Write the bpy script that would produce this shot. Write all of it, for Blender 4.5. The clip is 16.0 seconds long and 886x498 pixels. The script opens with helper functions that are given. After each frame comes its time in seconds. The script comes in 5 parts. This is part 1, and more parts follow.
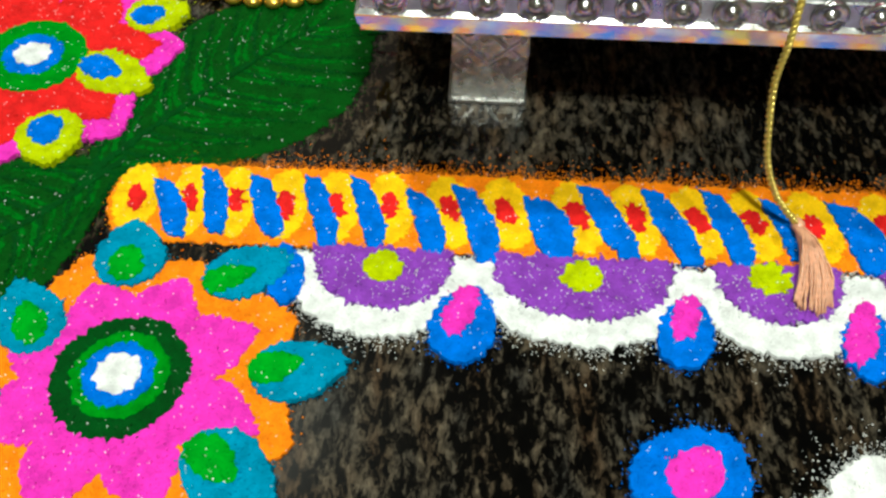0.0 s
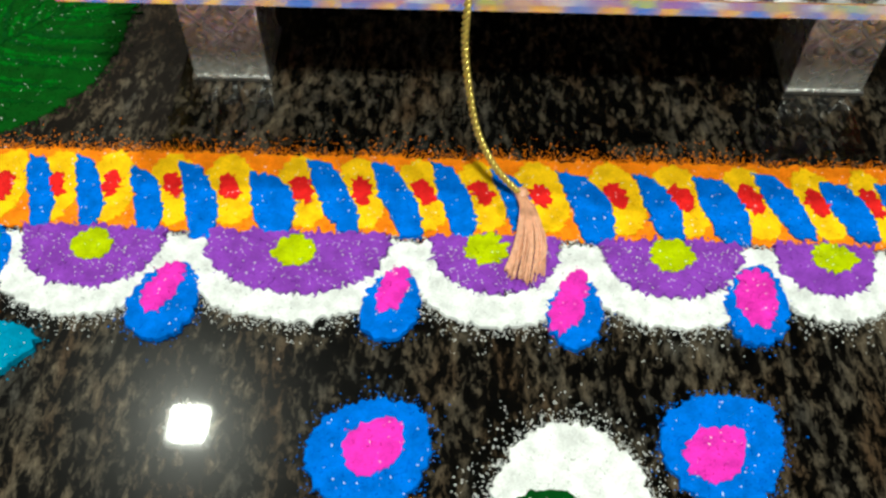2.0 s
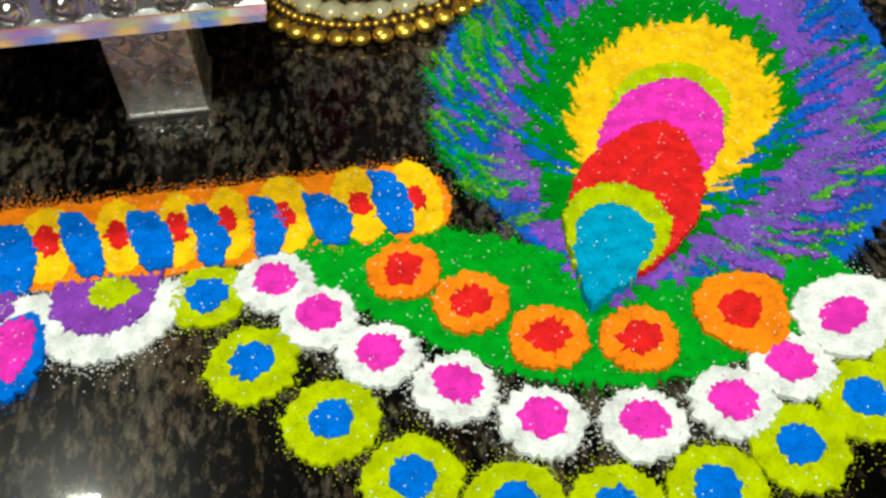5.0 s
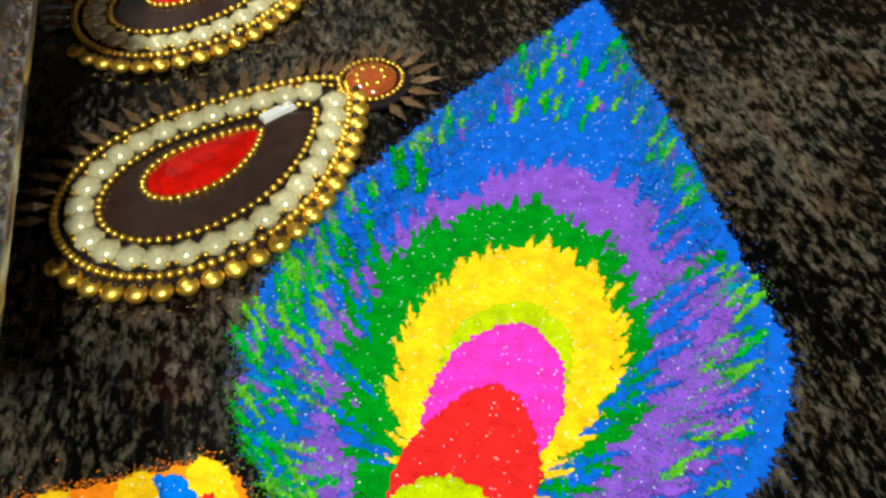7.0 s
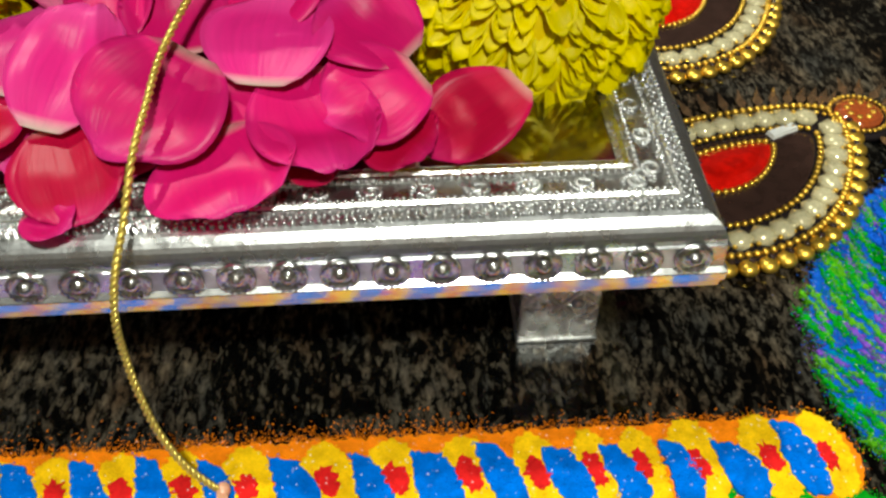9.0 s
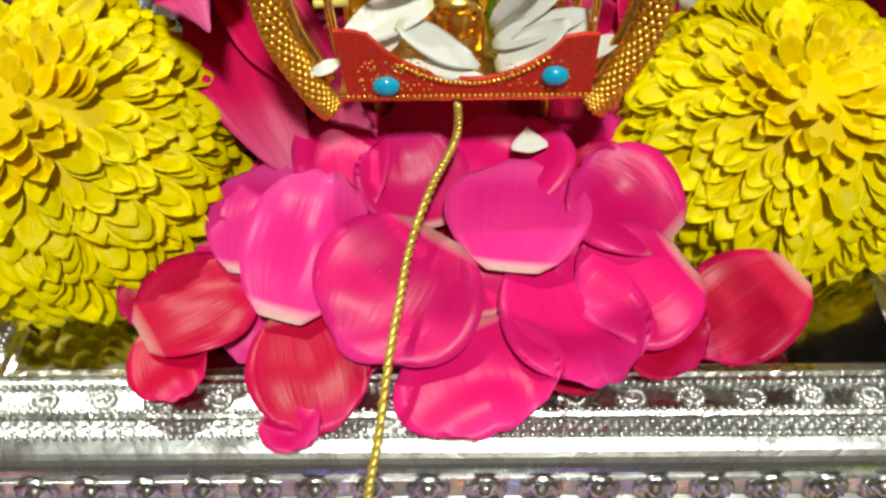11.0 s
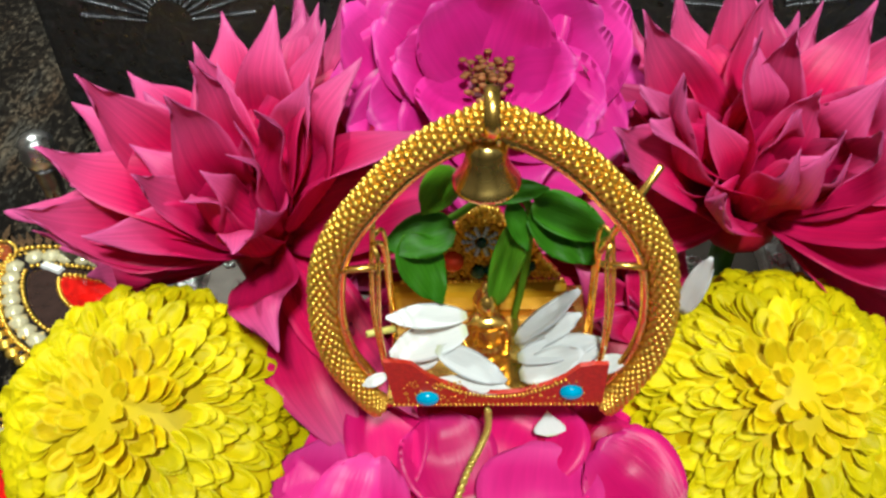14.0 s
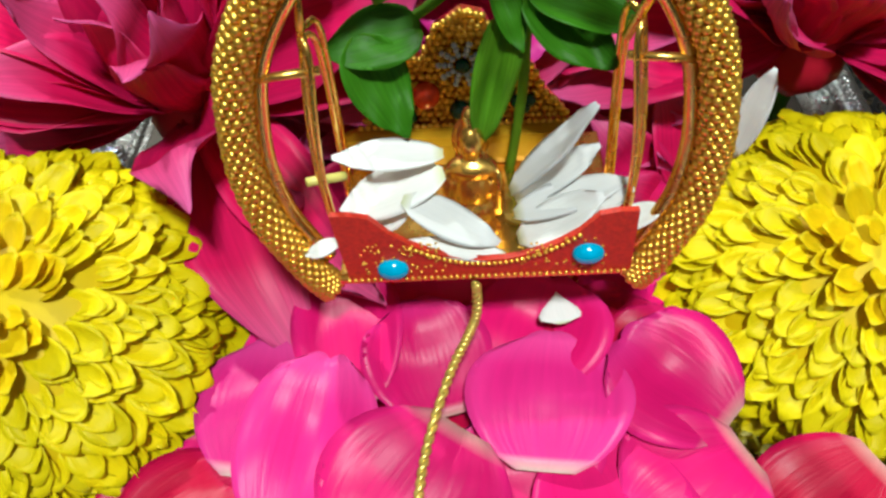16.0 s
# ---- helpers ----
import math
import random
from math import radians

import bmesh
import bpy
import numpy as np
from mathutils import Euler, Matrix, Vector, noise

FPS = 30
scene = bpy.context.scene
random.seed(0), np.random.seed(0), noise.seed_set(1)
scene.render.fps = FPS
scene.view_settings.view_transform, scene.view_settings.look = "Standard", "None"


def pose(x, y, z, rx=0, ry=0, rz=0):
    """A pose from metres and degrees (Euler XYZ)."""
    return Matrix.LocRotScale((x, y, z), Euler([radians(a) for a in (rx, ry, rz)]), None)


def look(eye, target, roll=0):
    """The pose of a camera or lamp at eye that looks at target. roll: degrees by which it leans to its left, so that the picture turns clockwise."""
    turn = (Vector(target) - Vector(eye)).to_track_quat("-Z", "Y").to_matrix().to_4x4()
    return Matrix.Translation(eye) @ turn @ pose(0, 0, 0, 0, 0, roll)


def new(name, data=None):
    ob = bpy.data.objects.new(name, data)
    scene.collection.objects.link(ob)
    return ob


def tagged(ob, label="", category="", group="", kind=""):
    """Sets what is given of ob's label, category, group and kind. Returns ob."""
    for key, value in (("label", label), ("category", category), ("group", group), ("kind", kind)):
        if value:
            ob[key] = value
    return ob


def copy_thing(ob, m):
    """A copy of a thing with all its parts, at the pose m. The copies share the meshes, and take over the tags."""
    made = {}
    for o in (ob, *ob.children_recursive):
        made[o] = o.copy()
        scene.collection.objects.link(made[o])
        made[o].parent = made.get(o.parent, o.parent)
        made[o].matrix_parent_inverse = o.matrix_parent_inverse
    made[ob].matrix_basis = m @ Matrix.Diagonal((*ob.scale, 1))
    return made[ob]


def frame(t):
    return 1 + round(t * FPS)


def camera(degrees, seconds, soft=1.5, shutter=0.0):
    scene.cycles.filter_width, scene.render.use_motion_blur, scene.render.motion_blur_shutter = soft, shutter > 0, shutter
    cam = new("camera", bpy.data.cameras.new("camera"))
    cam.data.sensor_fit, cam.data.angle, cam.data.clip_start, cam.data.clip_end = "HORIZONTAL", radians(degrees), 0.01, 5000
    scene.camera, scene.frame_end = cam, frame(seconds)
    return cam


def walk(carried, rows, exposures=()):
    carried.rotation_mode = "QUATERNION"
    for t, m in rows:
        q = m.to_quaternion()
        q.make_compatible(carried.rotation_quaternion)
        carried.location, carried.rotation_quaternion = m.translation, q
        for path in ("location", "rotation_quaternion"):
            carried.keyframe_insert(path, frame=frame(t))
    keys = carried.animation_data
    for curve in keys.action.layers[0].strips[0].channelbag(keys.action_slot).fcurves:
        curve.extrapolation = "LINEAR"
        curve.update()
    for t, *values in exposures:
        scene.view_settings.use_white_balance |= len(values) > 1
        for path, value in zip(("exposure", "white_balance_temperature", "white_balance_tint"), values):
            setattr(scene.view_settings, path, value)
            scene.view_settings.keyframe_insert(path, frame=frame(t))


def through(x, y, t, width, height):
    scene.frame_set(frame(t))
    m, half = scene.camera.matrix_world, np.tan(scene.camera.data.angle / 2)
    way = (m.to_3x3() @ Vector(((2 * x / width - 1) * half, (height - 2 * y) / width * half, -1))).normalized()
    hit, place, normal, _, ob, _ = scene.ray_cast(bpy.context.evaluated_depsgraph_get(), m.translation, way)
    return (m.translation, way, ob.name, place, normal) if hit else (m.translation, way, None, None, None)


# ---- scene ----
cam = camera(51.79, 16.0, 2.6)
PATH = [
    (0, (-0.08627, -0.15487, 0.18639), (-0.1098, 0.4271, -0.6265), 0.75),
    (0.5, (-0.06918, -0.15505, 0.18941), (-0.0900, 0.4319, -0.6200), 0.80),
    (1, (-0.05021, -0.15461, 0.18631), (-0.0666, 0.4331, -0.6226), 0.93),
    (1.5, (-0.03654, -0.15704, 0.17953), (-0.0465, 0.4268, -0.6323), 1.44),
    (2, (-0.01976, -0.15621, 0.17859), (-0.0285, 0.4321, -0.6300), 0.77),
    (2.5, (0.00459, -0.14956, 0.17867), (-0.0047, 0.4343, -0.6332), -0.79),
    (3, (0.03346, -0.14836, 0.17576), (0.0435, 0.4425, -0.6309), -0.62),
    (3.5, (0.06004, -0.15159, 0.17212), (0.0995, 0.4442, -0.6300), 0.03),
    (4, (0.07643, -0.15481, 0.16772), (0.1351, 0.4412, -0.6331), 0.72),
    (4.2, (0.08860, -0.15675, 0.16644), (0.1543, 0.4420, -0.6318), 0.51),
    (6.3, (0.16922, -0.13587, 0.16861), (0.2720, 0.4911, -0.6036), -3.35),
    (6.5, (0.17362, -0.12466, 0.17177), (0.2849, 0.5021, -0.5995), -3.15),
    (7, (0.17598, -0.10337, 0.17802), (0.3039, 0.5432, -0.5740), -2.41),
    (7.5, (0.16217, -0.09907, 0.18364), (0.2911, 0.5638, -0.5539), -1.44),
    (8, (0.12047, -0.10564, 0.17963), (0.2407, 0.5600, -0.5569), 0.63),
    (8.5, (0.08005, -0.11194, 0.19206), (0.1625, 0.5656, -0.5388), 0.18),
    (9, (0.04158, -0.12121, 0.19575), (0.0866, 0.5707, -0.5248), 0.19),
    (9.2, (0.02539, -0.12068, 0.19553), (0.0636, 0.5687, -0.5279), 0.57),
    (11.3, (0.00059, -0.07181, 0.21578), (-0.0304, 0.6100, -0.5151), -2.39),
    (11.5, (0.00241, -0.07151, 0.21689), (-0.0362, 0.6171, -0.5072), -2.72),
    (12, (0.00393, -0.06435, 0.22275), (-0.0255, 0.6297, -0.4966), -2.23),
    (12.5, (0.00258, -0.06073, 0.23383), (-0.0143, 0.6380, -0.4813), -1.16),
    (13, (0.00495, -0.06220, 0.24564), (-0.0120, 0.6518, -0.4543), -1.20),
    (13.5, (0.00343, -0.06344, 0.25953), (-0.0233, 0.6684, -0.4215), -1.36),
    (14, (-0.00053, -0.06073, 0.27166), (-0.0404, 0.6730, -0.4067), -2.84),
    (14.5, (-0.00241, -0.06243, 0.27465), (-0.0524, 0.6524, -0.4229), -4.00),
    (15, (-0.00170, -0.06586, 0.25615), (-0.0436, 0.6460, -0.4449), -3.57),
    (15.5, (0.00119, -0.05927, 0.23111), (-0.0303, 0.6564, -0.4667), -3.78),
    (16, (0.00263, -0.03705, 0.21622), (-0.0427, 0.6681, -0.4914), -4.91),
]
EXPOSURES = [(0, -0.22, 6600, -7), (2.5, -0.25, 6600, -6), (4.2, -0.34, 6650, -6), (6.4, -0.15, 6800, -6), (7.3, 0.10, 6500, -5), (8.2, -0.15, 6650, -3), (9.2, -0.18, 6800, -3), (11.3, 0.10, 6900, -3), (13, 0.10, 6050, -3), (16, 0.22, 6000, -3)]
walk(cam, [(t, look(eye, target, roll)) for t, eye, target, roll in PATH], EXPOSURES)

from mathutils.geometry import delaunay_2d_cdt

# ---- light and surroundings ----
world = bpy.data.worlds.new("world")
scene.world = world
world.use_nodes = True
world.node_tree.nodes["Background"].inputs[0].default_value = (0.9, 0.95, 1.0, 1)
world.node_tree.nodes["Background"].inputs[1].default_value = 0.05
scene.view_settings.exposure = 0.0

LAMP = Vector((-0.855, 1.105, 2.56))
# Unseen fill behind the camera, added to brighten the flower and stool fronts.
FILL_LAMP = Vector((0.25, -1.30, 2.56))


def area_lamp(name, place, size, watts, colour, aim=None):
    data = bpy.data.lights.new(name, "AREA")
    data.shape, data.size, data.energy, data.color = "SQUARE", size, watts, colour
    ob = new(name, data)
    ob.matrix_world = look(place, aim or (place[0], place[1], 0))
    return ob


area_lamp("panel_glow", LAMP, 0.100, 64, (1.0, 0.97, 0.92))
area_lamp("rear_panel_glow", FILL_LAMP, 0.30, 112, (1.0, 0.98, 0.95))


# ---- materials ----
def material(name):
    m = bpy.data.materials.new(name)
    m.use_nodes = True
    nt = m.node_tree
    return m, nt, nt.nodes["Principled BSDF"]


def node(nt, kind, **values):
    n = nt.nodes.new(kind)
    for key, value in values.items():
        if key in n.inputs:
            n.inputs[key].default_value = value
    return n


def place_node(nt, scale=(1, 1, 1), turn=0.0):
    geo = nt.nodes.new("ShaderNodeNewGeometry")
    mp = nt.nodes.new("ShaderNodeMapping")
    mp.inputs["Scale"].default_value = scale
    mp.inputs["Rotation"].default_value = (0, 0, radians(turn))
    nt.links.new(geo.outputs["Position"], mp.inputs["Vector"])
    return mp.outputs["Vector"]


def ramp(nt, fac, stops):
    r = nt.nodes.new("ShaderNodeValToRGB")
    while len(r.color_ramp.elements) < len(stops):
        r.color_ramp.elements.new(0.5)
    for e, (pos, col) in zip(r.color_ramp.elements, stops):
        e.position, e.color = pos, (*col, 1)
    nt.links.new(fac, r.inputs["Fac"])
    return r.outputs["Color"]


def mix(nt, fac, a, b, kind="MIX"):
    m = nt.nodes.new("ShaderNodeMix")
    m.data_type, m.blend_type = "RGBA", kind
    for sock, v in ((m.inputs[0], fac), (m.inputs[6], a), (m.inputs[7], b)):
        if isinstance(v, bpy.types.NodeSocket):
            nt.links.new(v, sock)
        elif isinstance(v, tuple):
            sock.default_value = (*v, 1)
        else:
            sock.default_value = v
    return m.outputs[2]


def bump(nt, bsdf, height, strength, distance):
    b = node(nt, "ShaderNodeBump", Strength=strength, Distance=distance)
    nt.links.new(height, b.inputs["Height"])
    nt.links.new(b.outputs["Normal"], bsdf.inputs["Normal"])


def powder_material(name, col, glitter=0.006):
    """Loose coloured powder: grains of uneven tone, glitter sparkle painted as pale specks, a rough lumpy surface."""
    m, nt, b = material(name)
    v = place_node(nt)
    cells = node(nt, "ShaderNodeTexVoronoi", Scale=2600.0)
    clumps = node(nt, "ShaderNodeTexNoise", Scale=260.0, Detail=4.0)
    nt.links.new(v, cells.inputs["Vector"]), nt.links.new(v, clumps.inputs["Vector"])
    sep = nt.nodes.new("ShaderNodeSeparateColor")
    nt.links.new(cells.outputs["Color"], sep.inputs[0])
    dark = tuple(c * 0.78 for c in col)
    pale = tuple(min(1, c * 1.1) for c in col)
    tone = mix(nt, ramp(nt, clumps.outputs["Fac"], [(0.32, (0, 0, 0)), (0.62, (1, 1, 1))]), dark, pale)
    tone = mix(nt, sep.outputs[0], tone, mix(nt, 1.0, tone, (0.84, 0.84, 0.84), "MULTIPLY"))
    speck = ramp(nt, sep.outputs[1], [(1 - glitter * 1.6, (0, 0, 0)), (1 - glitter, (1, 1, 1))])
    tone = mix(nt, mix(nt, 0.55, (0, 0, 0), speck), tone, (0.9, 0.9, 0.92))
    nt.links.new(tone, b.inputs["Base Color"])
    b.inputs["Roughness"].default_value = 0.85
    b.inputs["Specular IOR Level"].default_value = 0.08
    bump(nt, b, cells.outputs["Distance"], 0.45, 0.0003)
    return m


POWDER = {
    "orange": (0.95, 0.24, 0.008), "yellow": (0.95, 0.55, 0.01), "red": (0.72, 0.014, 0.016), "blue": (0.0, 0.15, 0.70),
    "purple": (0.24, 0.05, 0.46), "lime": (0.45, 0.55, 0.003), "white": (0.80, 0.82, 0.83), "pink": (0.80, 0.03, 0.50),
    "green": (0.003, 0.23, 0.006), "dark_green": (0.001, 0.055, 0.005), "cyan": (0.002, 0.24, 0.42), "leaf_green": (0.002, 0.060, 0.003),
    "spring": (0.10, 0.40, 0.012), "mid_green": (0.003, 0.125, 0.005), "royal_blue": (0.006, 0.105, 0.60), "violet": (0.20, 0.07, 0.52), "fresh_green": (0.01, 0.32, 0.012), "sky": (0.0, 0.33, 0.58),
}
POW = {k: powder_material("powder_" + k, c, 0.002 if k == "leaf_green" else 0.006) for k, c in POWDER.items()}


def granite_material():
    m, nt, b = material("polished_granite")
    v = place_node(nt, (1, 0.44, 1), 2)
    grain = node(nt, "ShaderNodeTexNoise", Scale=380.0, Detail=8.0, Roughness=0.74, Distortion=0.2)
    drift = node(nt, "ShaderNodeTexNoise", Scale=34.0, Detail=4.0)
    tint = node(nt, "ShaderNodeTexNoise", Scale=85.0, Detail=2.0)
    fine = node(nt, "ShaderNodeTexNoise", Scale=700.0, Detail=2.0)
    for n in (grain, drift, tint, fine):
        nt.links.new(v, n.inputs["Vector"])
    add = nt.nodes.new("ShaderNodeMath")
    add.operation = "MULTIPLY_ADD"
    add.inputs[1].default_value, add.inputs[2].default_value = 0.40, -0.20
    nt.links.new(drift.outputs["Fac"], add.inputs[0])
    total = nt.nodes.new("ShaderNodeMath")
    nt.links.new(grain.outputs["Fac"], total.inputs[0]), nt.links.new(add.outputs[0], total.inputs[1])
    spots = ramp(nt, total.outputs[0], [(0.48, (0, 0, 0)), (0.70, (1, 1, 1))])
    flake = ramp(nt, tint.outputs["Fac"], [(0.35, (0.098, 0.062, 0.036)), (0.5, (0.140, 0.112, 0.078)), (0.68, (0.068, 0.064, 0.055))])
    col = mix(nt, spots, (0.0010, 0.0010, 0.0009), flake)
    col = mix(nt, 0.6, col, mix(nt, 1.0, col, ramp(nt, fine.outputs["Fac"], [(0.3, (0.35, 0.35, 0.35)), (0.7, (1.3, 1.3, 1.3))]), "MULTIPLY"))
    nt.links.new(col, b.inputs["Base Color"])
    b.inputs["Roughness"].default_value = 0.03
    b.inputs["Specular IOR Level"].default_value = 0.38
    b.inputs["Coat Weight"].default_value = 0.06
    b.inputs["Coat Roughness"].default_value = 0.22
    return m


GRANITE = granite_material()


def paint_material(name, col):
    m, nt, b = material(name)
    v = place_node(nt)
    n = node(nt, "ShaderNodeTexNoise", Scale=6.0, Detail=6.0)
    nt.links.new(v, n.inputs["Vector"])
    nt.links.new(mix(nt, n.outputs["Fac"], tuple(c * 0.9 for c in col), col), b.inputs["Base Color"])
    b.inputs["Roughness"].default_value = 0.8
    return m


WALL_PAINT = paint_material("wall_paint", (0.11, 0.085, 0.07))
CEILING_PAINT = paint_material("ceiling_paint", (0.26, 0.25, 0.24))


def metal_material(name, col, rough, scale=0.0, strength=0.0, dist=0.0, dirt=0.35, shine=1.0):
    """Worn metal: base tone with tarnish, and fine hammered relief where scale is given."""
    m, nt, b = material(name)
    v = place_node(nt)
    n = node(nt, "ShaderNodeTexNoise", Scale=180.0, Detail=5.0)
    nt.links.new(v, n.inputs["Vector"])
    nt.links.new(mix(nt, ramp(nt, n.outputs["Fac"], [(0.35, (0, 0, 0)), (0.7, (1, 1, 1))]), tuple(c * (1 - dirt) for c in col), col), b.inputs["Base Color"])
    nt.links.new(ramp(nt, n.outputs["Fac"], [(0.3, (rough * 1.7,) * 3), (0.7, (rough * 0.8,) * 3)]), b.inputs["Roughness"])
    b.inputs["Metallic"].default_value = shine
    if scale:
        h = node(nt, "ShaderNodeTexNoise", Scale=scale, Detail=3.0, Distortion=1.2)
        nt.links.new(v, h.inputs["Vector"])
        bump(nt, b, h.outputs["Fac"], strength, dist)
    return m


SILVER = metal_material("chased_silver", (0.88, 0.88, 0.86), 0.22, 420.0, 0.30, 0.0010, 0.45, 1.0)
PANEL_SILVER = metal_material("panel_silver", (0.62, 0.62, 0.60), 0.10, 90.0, 0.10, 0.0008, 0.3, 1.0)
SILVER_SMOOTH = metal_material("polished_silver", (0.84, 0.85, 0.86), 0.24, 200.0, 0.20, 0.0006, 0.45, 0.97)
SILVER_MIRROR = metal_material("mirror_silver", (0.92, 0.92, 0.91), 0.14, 140.0, 0.12, 0.0008, 0.15, 0.84)
LEG_FOIL = metal_material("embossed_foil", (0.86, 0.86, 0.82), 0.20, 330.0, 0.6, 0.0014, 0.35, 0.74)
# Tarnish and the shade behind the stool, both put into the base tone.
DARK_SILVER = metal_material("tarnished_shaded_silver", (0.20, 0.20, 0.21), 0.28, 150.0, 0.5, 0.002)
GOLD = metal_material("bright_gold", (0.98, 0.62, 0.14), 0.20, 600.0, 0.10, 0.0005, 0.2, 0.97)
GOLD_BEAD = metal_material("gold_bead", (0.97, 0.62, 0.095), 0.28, 0, 0, 0, 0.25, 0.90)
BRASS = metal_material("brass", (0.96, 0.72, 0.22), 0.20, 300.0, 0.05, 0.0004, 0.2)


def plain_material(name, col, rough=0.5, noise_scale=300.0, amount=0.25, spec=0.5, transmission=0.0, metallic=0.0):
    m, nt, b = material(name)
    v = place_node(nt)
    n = node(nt, "ShaderNodeTexNoise", Scale=noise_scale, Detail=4.0)
    nt.links.new(v, n.inputs["Vector"])
    nt.links.new(mix(nt, n.outputs["Fac"], tuple(c * (1 - amount) for c in col), tuple(min(1, c * (1 + amount)) for c in col)), b.inputs["Base Color"])
    b.inputs["Roughness"].default_value = rough
    b.inputs["Specular IOR Level"].default_value = spec
    b.inputs["Transmission Weight"].default_value = transmission
    b.inputs["Metallic"].default_value = metallic
    return m


VELVET = plain_material("black_velvet", (0.012, 0.008, 0.009), 0.8, 900.0, 0.25, 0.1)
DARK_RESIN = plain_material("dark_brown_resin", (0.030, 0.015, 0.012), 0.15, 250.0, 0.5, 0.4)
RUBY = plain_material("ruby_glass", (0.50, 0.004, 0.003), 0.08, 260.0, 0.75, 0.5)
AMBER = plain_material("amber_glass", (0.30, 0.06, 0.015), 0.08, 700.0, 0.6, 0.8)
CRYSTAL = plain_material("clear_crystal", (0.64, 0.58, 0.36), 0.10, 900.0, 0.4, 1.0, 0.0, 0.30)
TURQUOISE = plain_material("turquoise_stone", (0.01, 0.33, 0.55), 0.15, 500.0, 0.3)
EMERALD = plain_material("green_stone", (0.004, 0.05, 0.035), 0.1)
CORAL = plain_material("coral_stone", (0.65, 0.04, 0.012), 0.25)
RED_CARD = plain_material("red_glitter_card", (0.42, 0.02, 0.008), 0.45, 1500.0, 0.6)
CORD_GOLD = plain_material("gold_lurex", (0.72, 0.48, 0.10), 0.30, 1200.0, 0.65, 0.8, 0.0, 0.55)
THREAD = plain_material("copper_thread", (0.68, 0.34, 0.21), 0.35, 900.0, 0.4, 0.8)
STAMEN = plain_material("dry_stamen", (0.25, 0.09, 0.02), 0.7, 900.0, 0.4)
PALE_STEM = plain_material("pale_stem", (0.55, 0.5, 0.12), 0.5)
LENS_WHITE = plain_material("lamp_frame_white", (0.75, 0.75, 0.73), 0.4, 20.0, 0.05)
DARK_LEAF_BEAD = plain_material("copper_spike_bead", (0.22, 0.13, 0.07), 0.12, 500.0, 0.7, 0.9, 0.0, 0.5)


def petal_material(name, base, middle, tip, rough=0.45, vein=0.25, rim=0.6, start=0.72, through=0.28):
    """A petal that changes from its foot to its tip, with fine lengthwise veins."""
    m, nt, b = material(name)
    uv = nt.nodes.new("ShaderNodeTexCoord")
    sep = nt.nodes.new("ShaderNodeSeparateXYZ")
    nt.links.new(uv.outputs["UV"], sep.inputs[0])
    info = nt.nodes.new("ShaderNodeObjectInfo")
    col = ramp(nt, sep.outputs["Y"], [(0.0, base), (0.10, middle), (start, middle), (0.98, tip)])
    mp = nt.nodes.new("ShaderNodeMapping")
    mp.inputs["Scale"].default_value = (26, 2.2, 1)
    nt.links.new(uv.outputs["UV"], mp.inputs["Vector"])
    lines = node(nt, "ShaderNodeTexNoise", Scale=1.0, Detail=4.0)
    lines.noise_dimensions = "4D"
    nt.links.new(mp.outputs["Vector"], lines.inputs["Vector"])
    nt.links.new(info.outputs["Random"], lines.inputs["W"])
    shade = ramp(nt, lines.outputs["Fac"], [(0.3, (1 - vein,) * 3), (0.7, (1.0,) * 3)])
    col = mix(nt, 1.0, col, shade, "MULTIPLY")
    off = nt.nodes.new("ShaderNodeMath")
    off.operation, off.inputs[1].default_value = "SUBTRACT", 0.5
    nt.links.new(sep.outputs["X"], off.inputs[0])
    sq = nt.nodes.new("ShaderNodeMath")
    sq.operation = "MULTIPLY"
    nt.links.new(off.outputs[0], sq.inputs[0]), nt.links.new(off.outputs[0], sq.inputs[1])
    edge = ramp(nt, sq.outputs[0], [(0.10, (0, 0, 0)), (0.25, (rim,) * 3)])
    col = mix(nt, edge, col, tip)
    vary = ramp(nt, info.outputs["Random"], [(0.0, (0.78, 0.78, 0.80)), (1.0, (1.0, 1.0, 1.0))])
    col = mix(nt, 1.0, col, vary, "MULTIPLY")
    nt.links.new(col, b.inputs["Base Color"])
    b.inputs["Roughness"].default_value = rough
    b.inputs["Specular IOR Level"].default_value = 0.2
    bump(nt, b, lines.outputs["Fac"], 0.25, 0.0005)
    glow = nt.nodes.new("ShaderNodeBsdfTranslucent")
    nt.links.new(col, glow.inputs["Color"])
    both = nt.nodes.new("ShaderNodeMixShader")
    both.inputs[0].default_value = through
    nt.links.new(b.outputs[0], both.inputs[1]), nt.links.new(glow.outputs[0], both.inputs[2])
    nt.links.new(both.outputs[0], nt.nodes["Material Output"].inputs["Surface"])
    return m


ROSE = petal_material("rose_petal", (0.86, 0.46, 0.42), (0.82, 0.006, 0.185), (0.86, 0.030, 0.29), 0.36, 0.09, 0.40)
ROSE_DEEP = petal_material("deep_rose_petal", (0.84, 0.42, 0.38), (0.58, 0.002, 0.050), (0.72, 0.010, 0.16), 0.36, 0.10, 0.30)
ROSE_LIGHT = petal_material("light_rose_petal", (0.90, 0.70, 0.62), (0.84, 0.022, 0.28), (0.88, 0.075, 0.38), 0.36, 0.09, 0.40)
ROSE_OPEN = petal_material("open_rose_petal", (0.88, 0.60, 0.62), (0.78, 0.018, 0.30), (0.84, 0.060, 0.42), 0.36, 0.12, 0.35)
SILK = petal_material("magenta_silk", (0.62, 0.002, 0.02), (0.86, 0.008, 0.135), (0.90, 0.15, 0.43), 0.42, 0.24, 0.05, 0.58, 0.32)
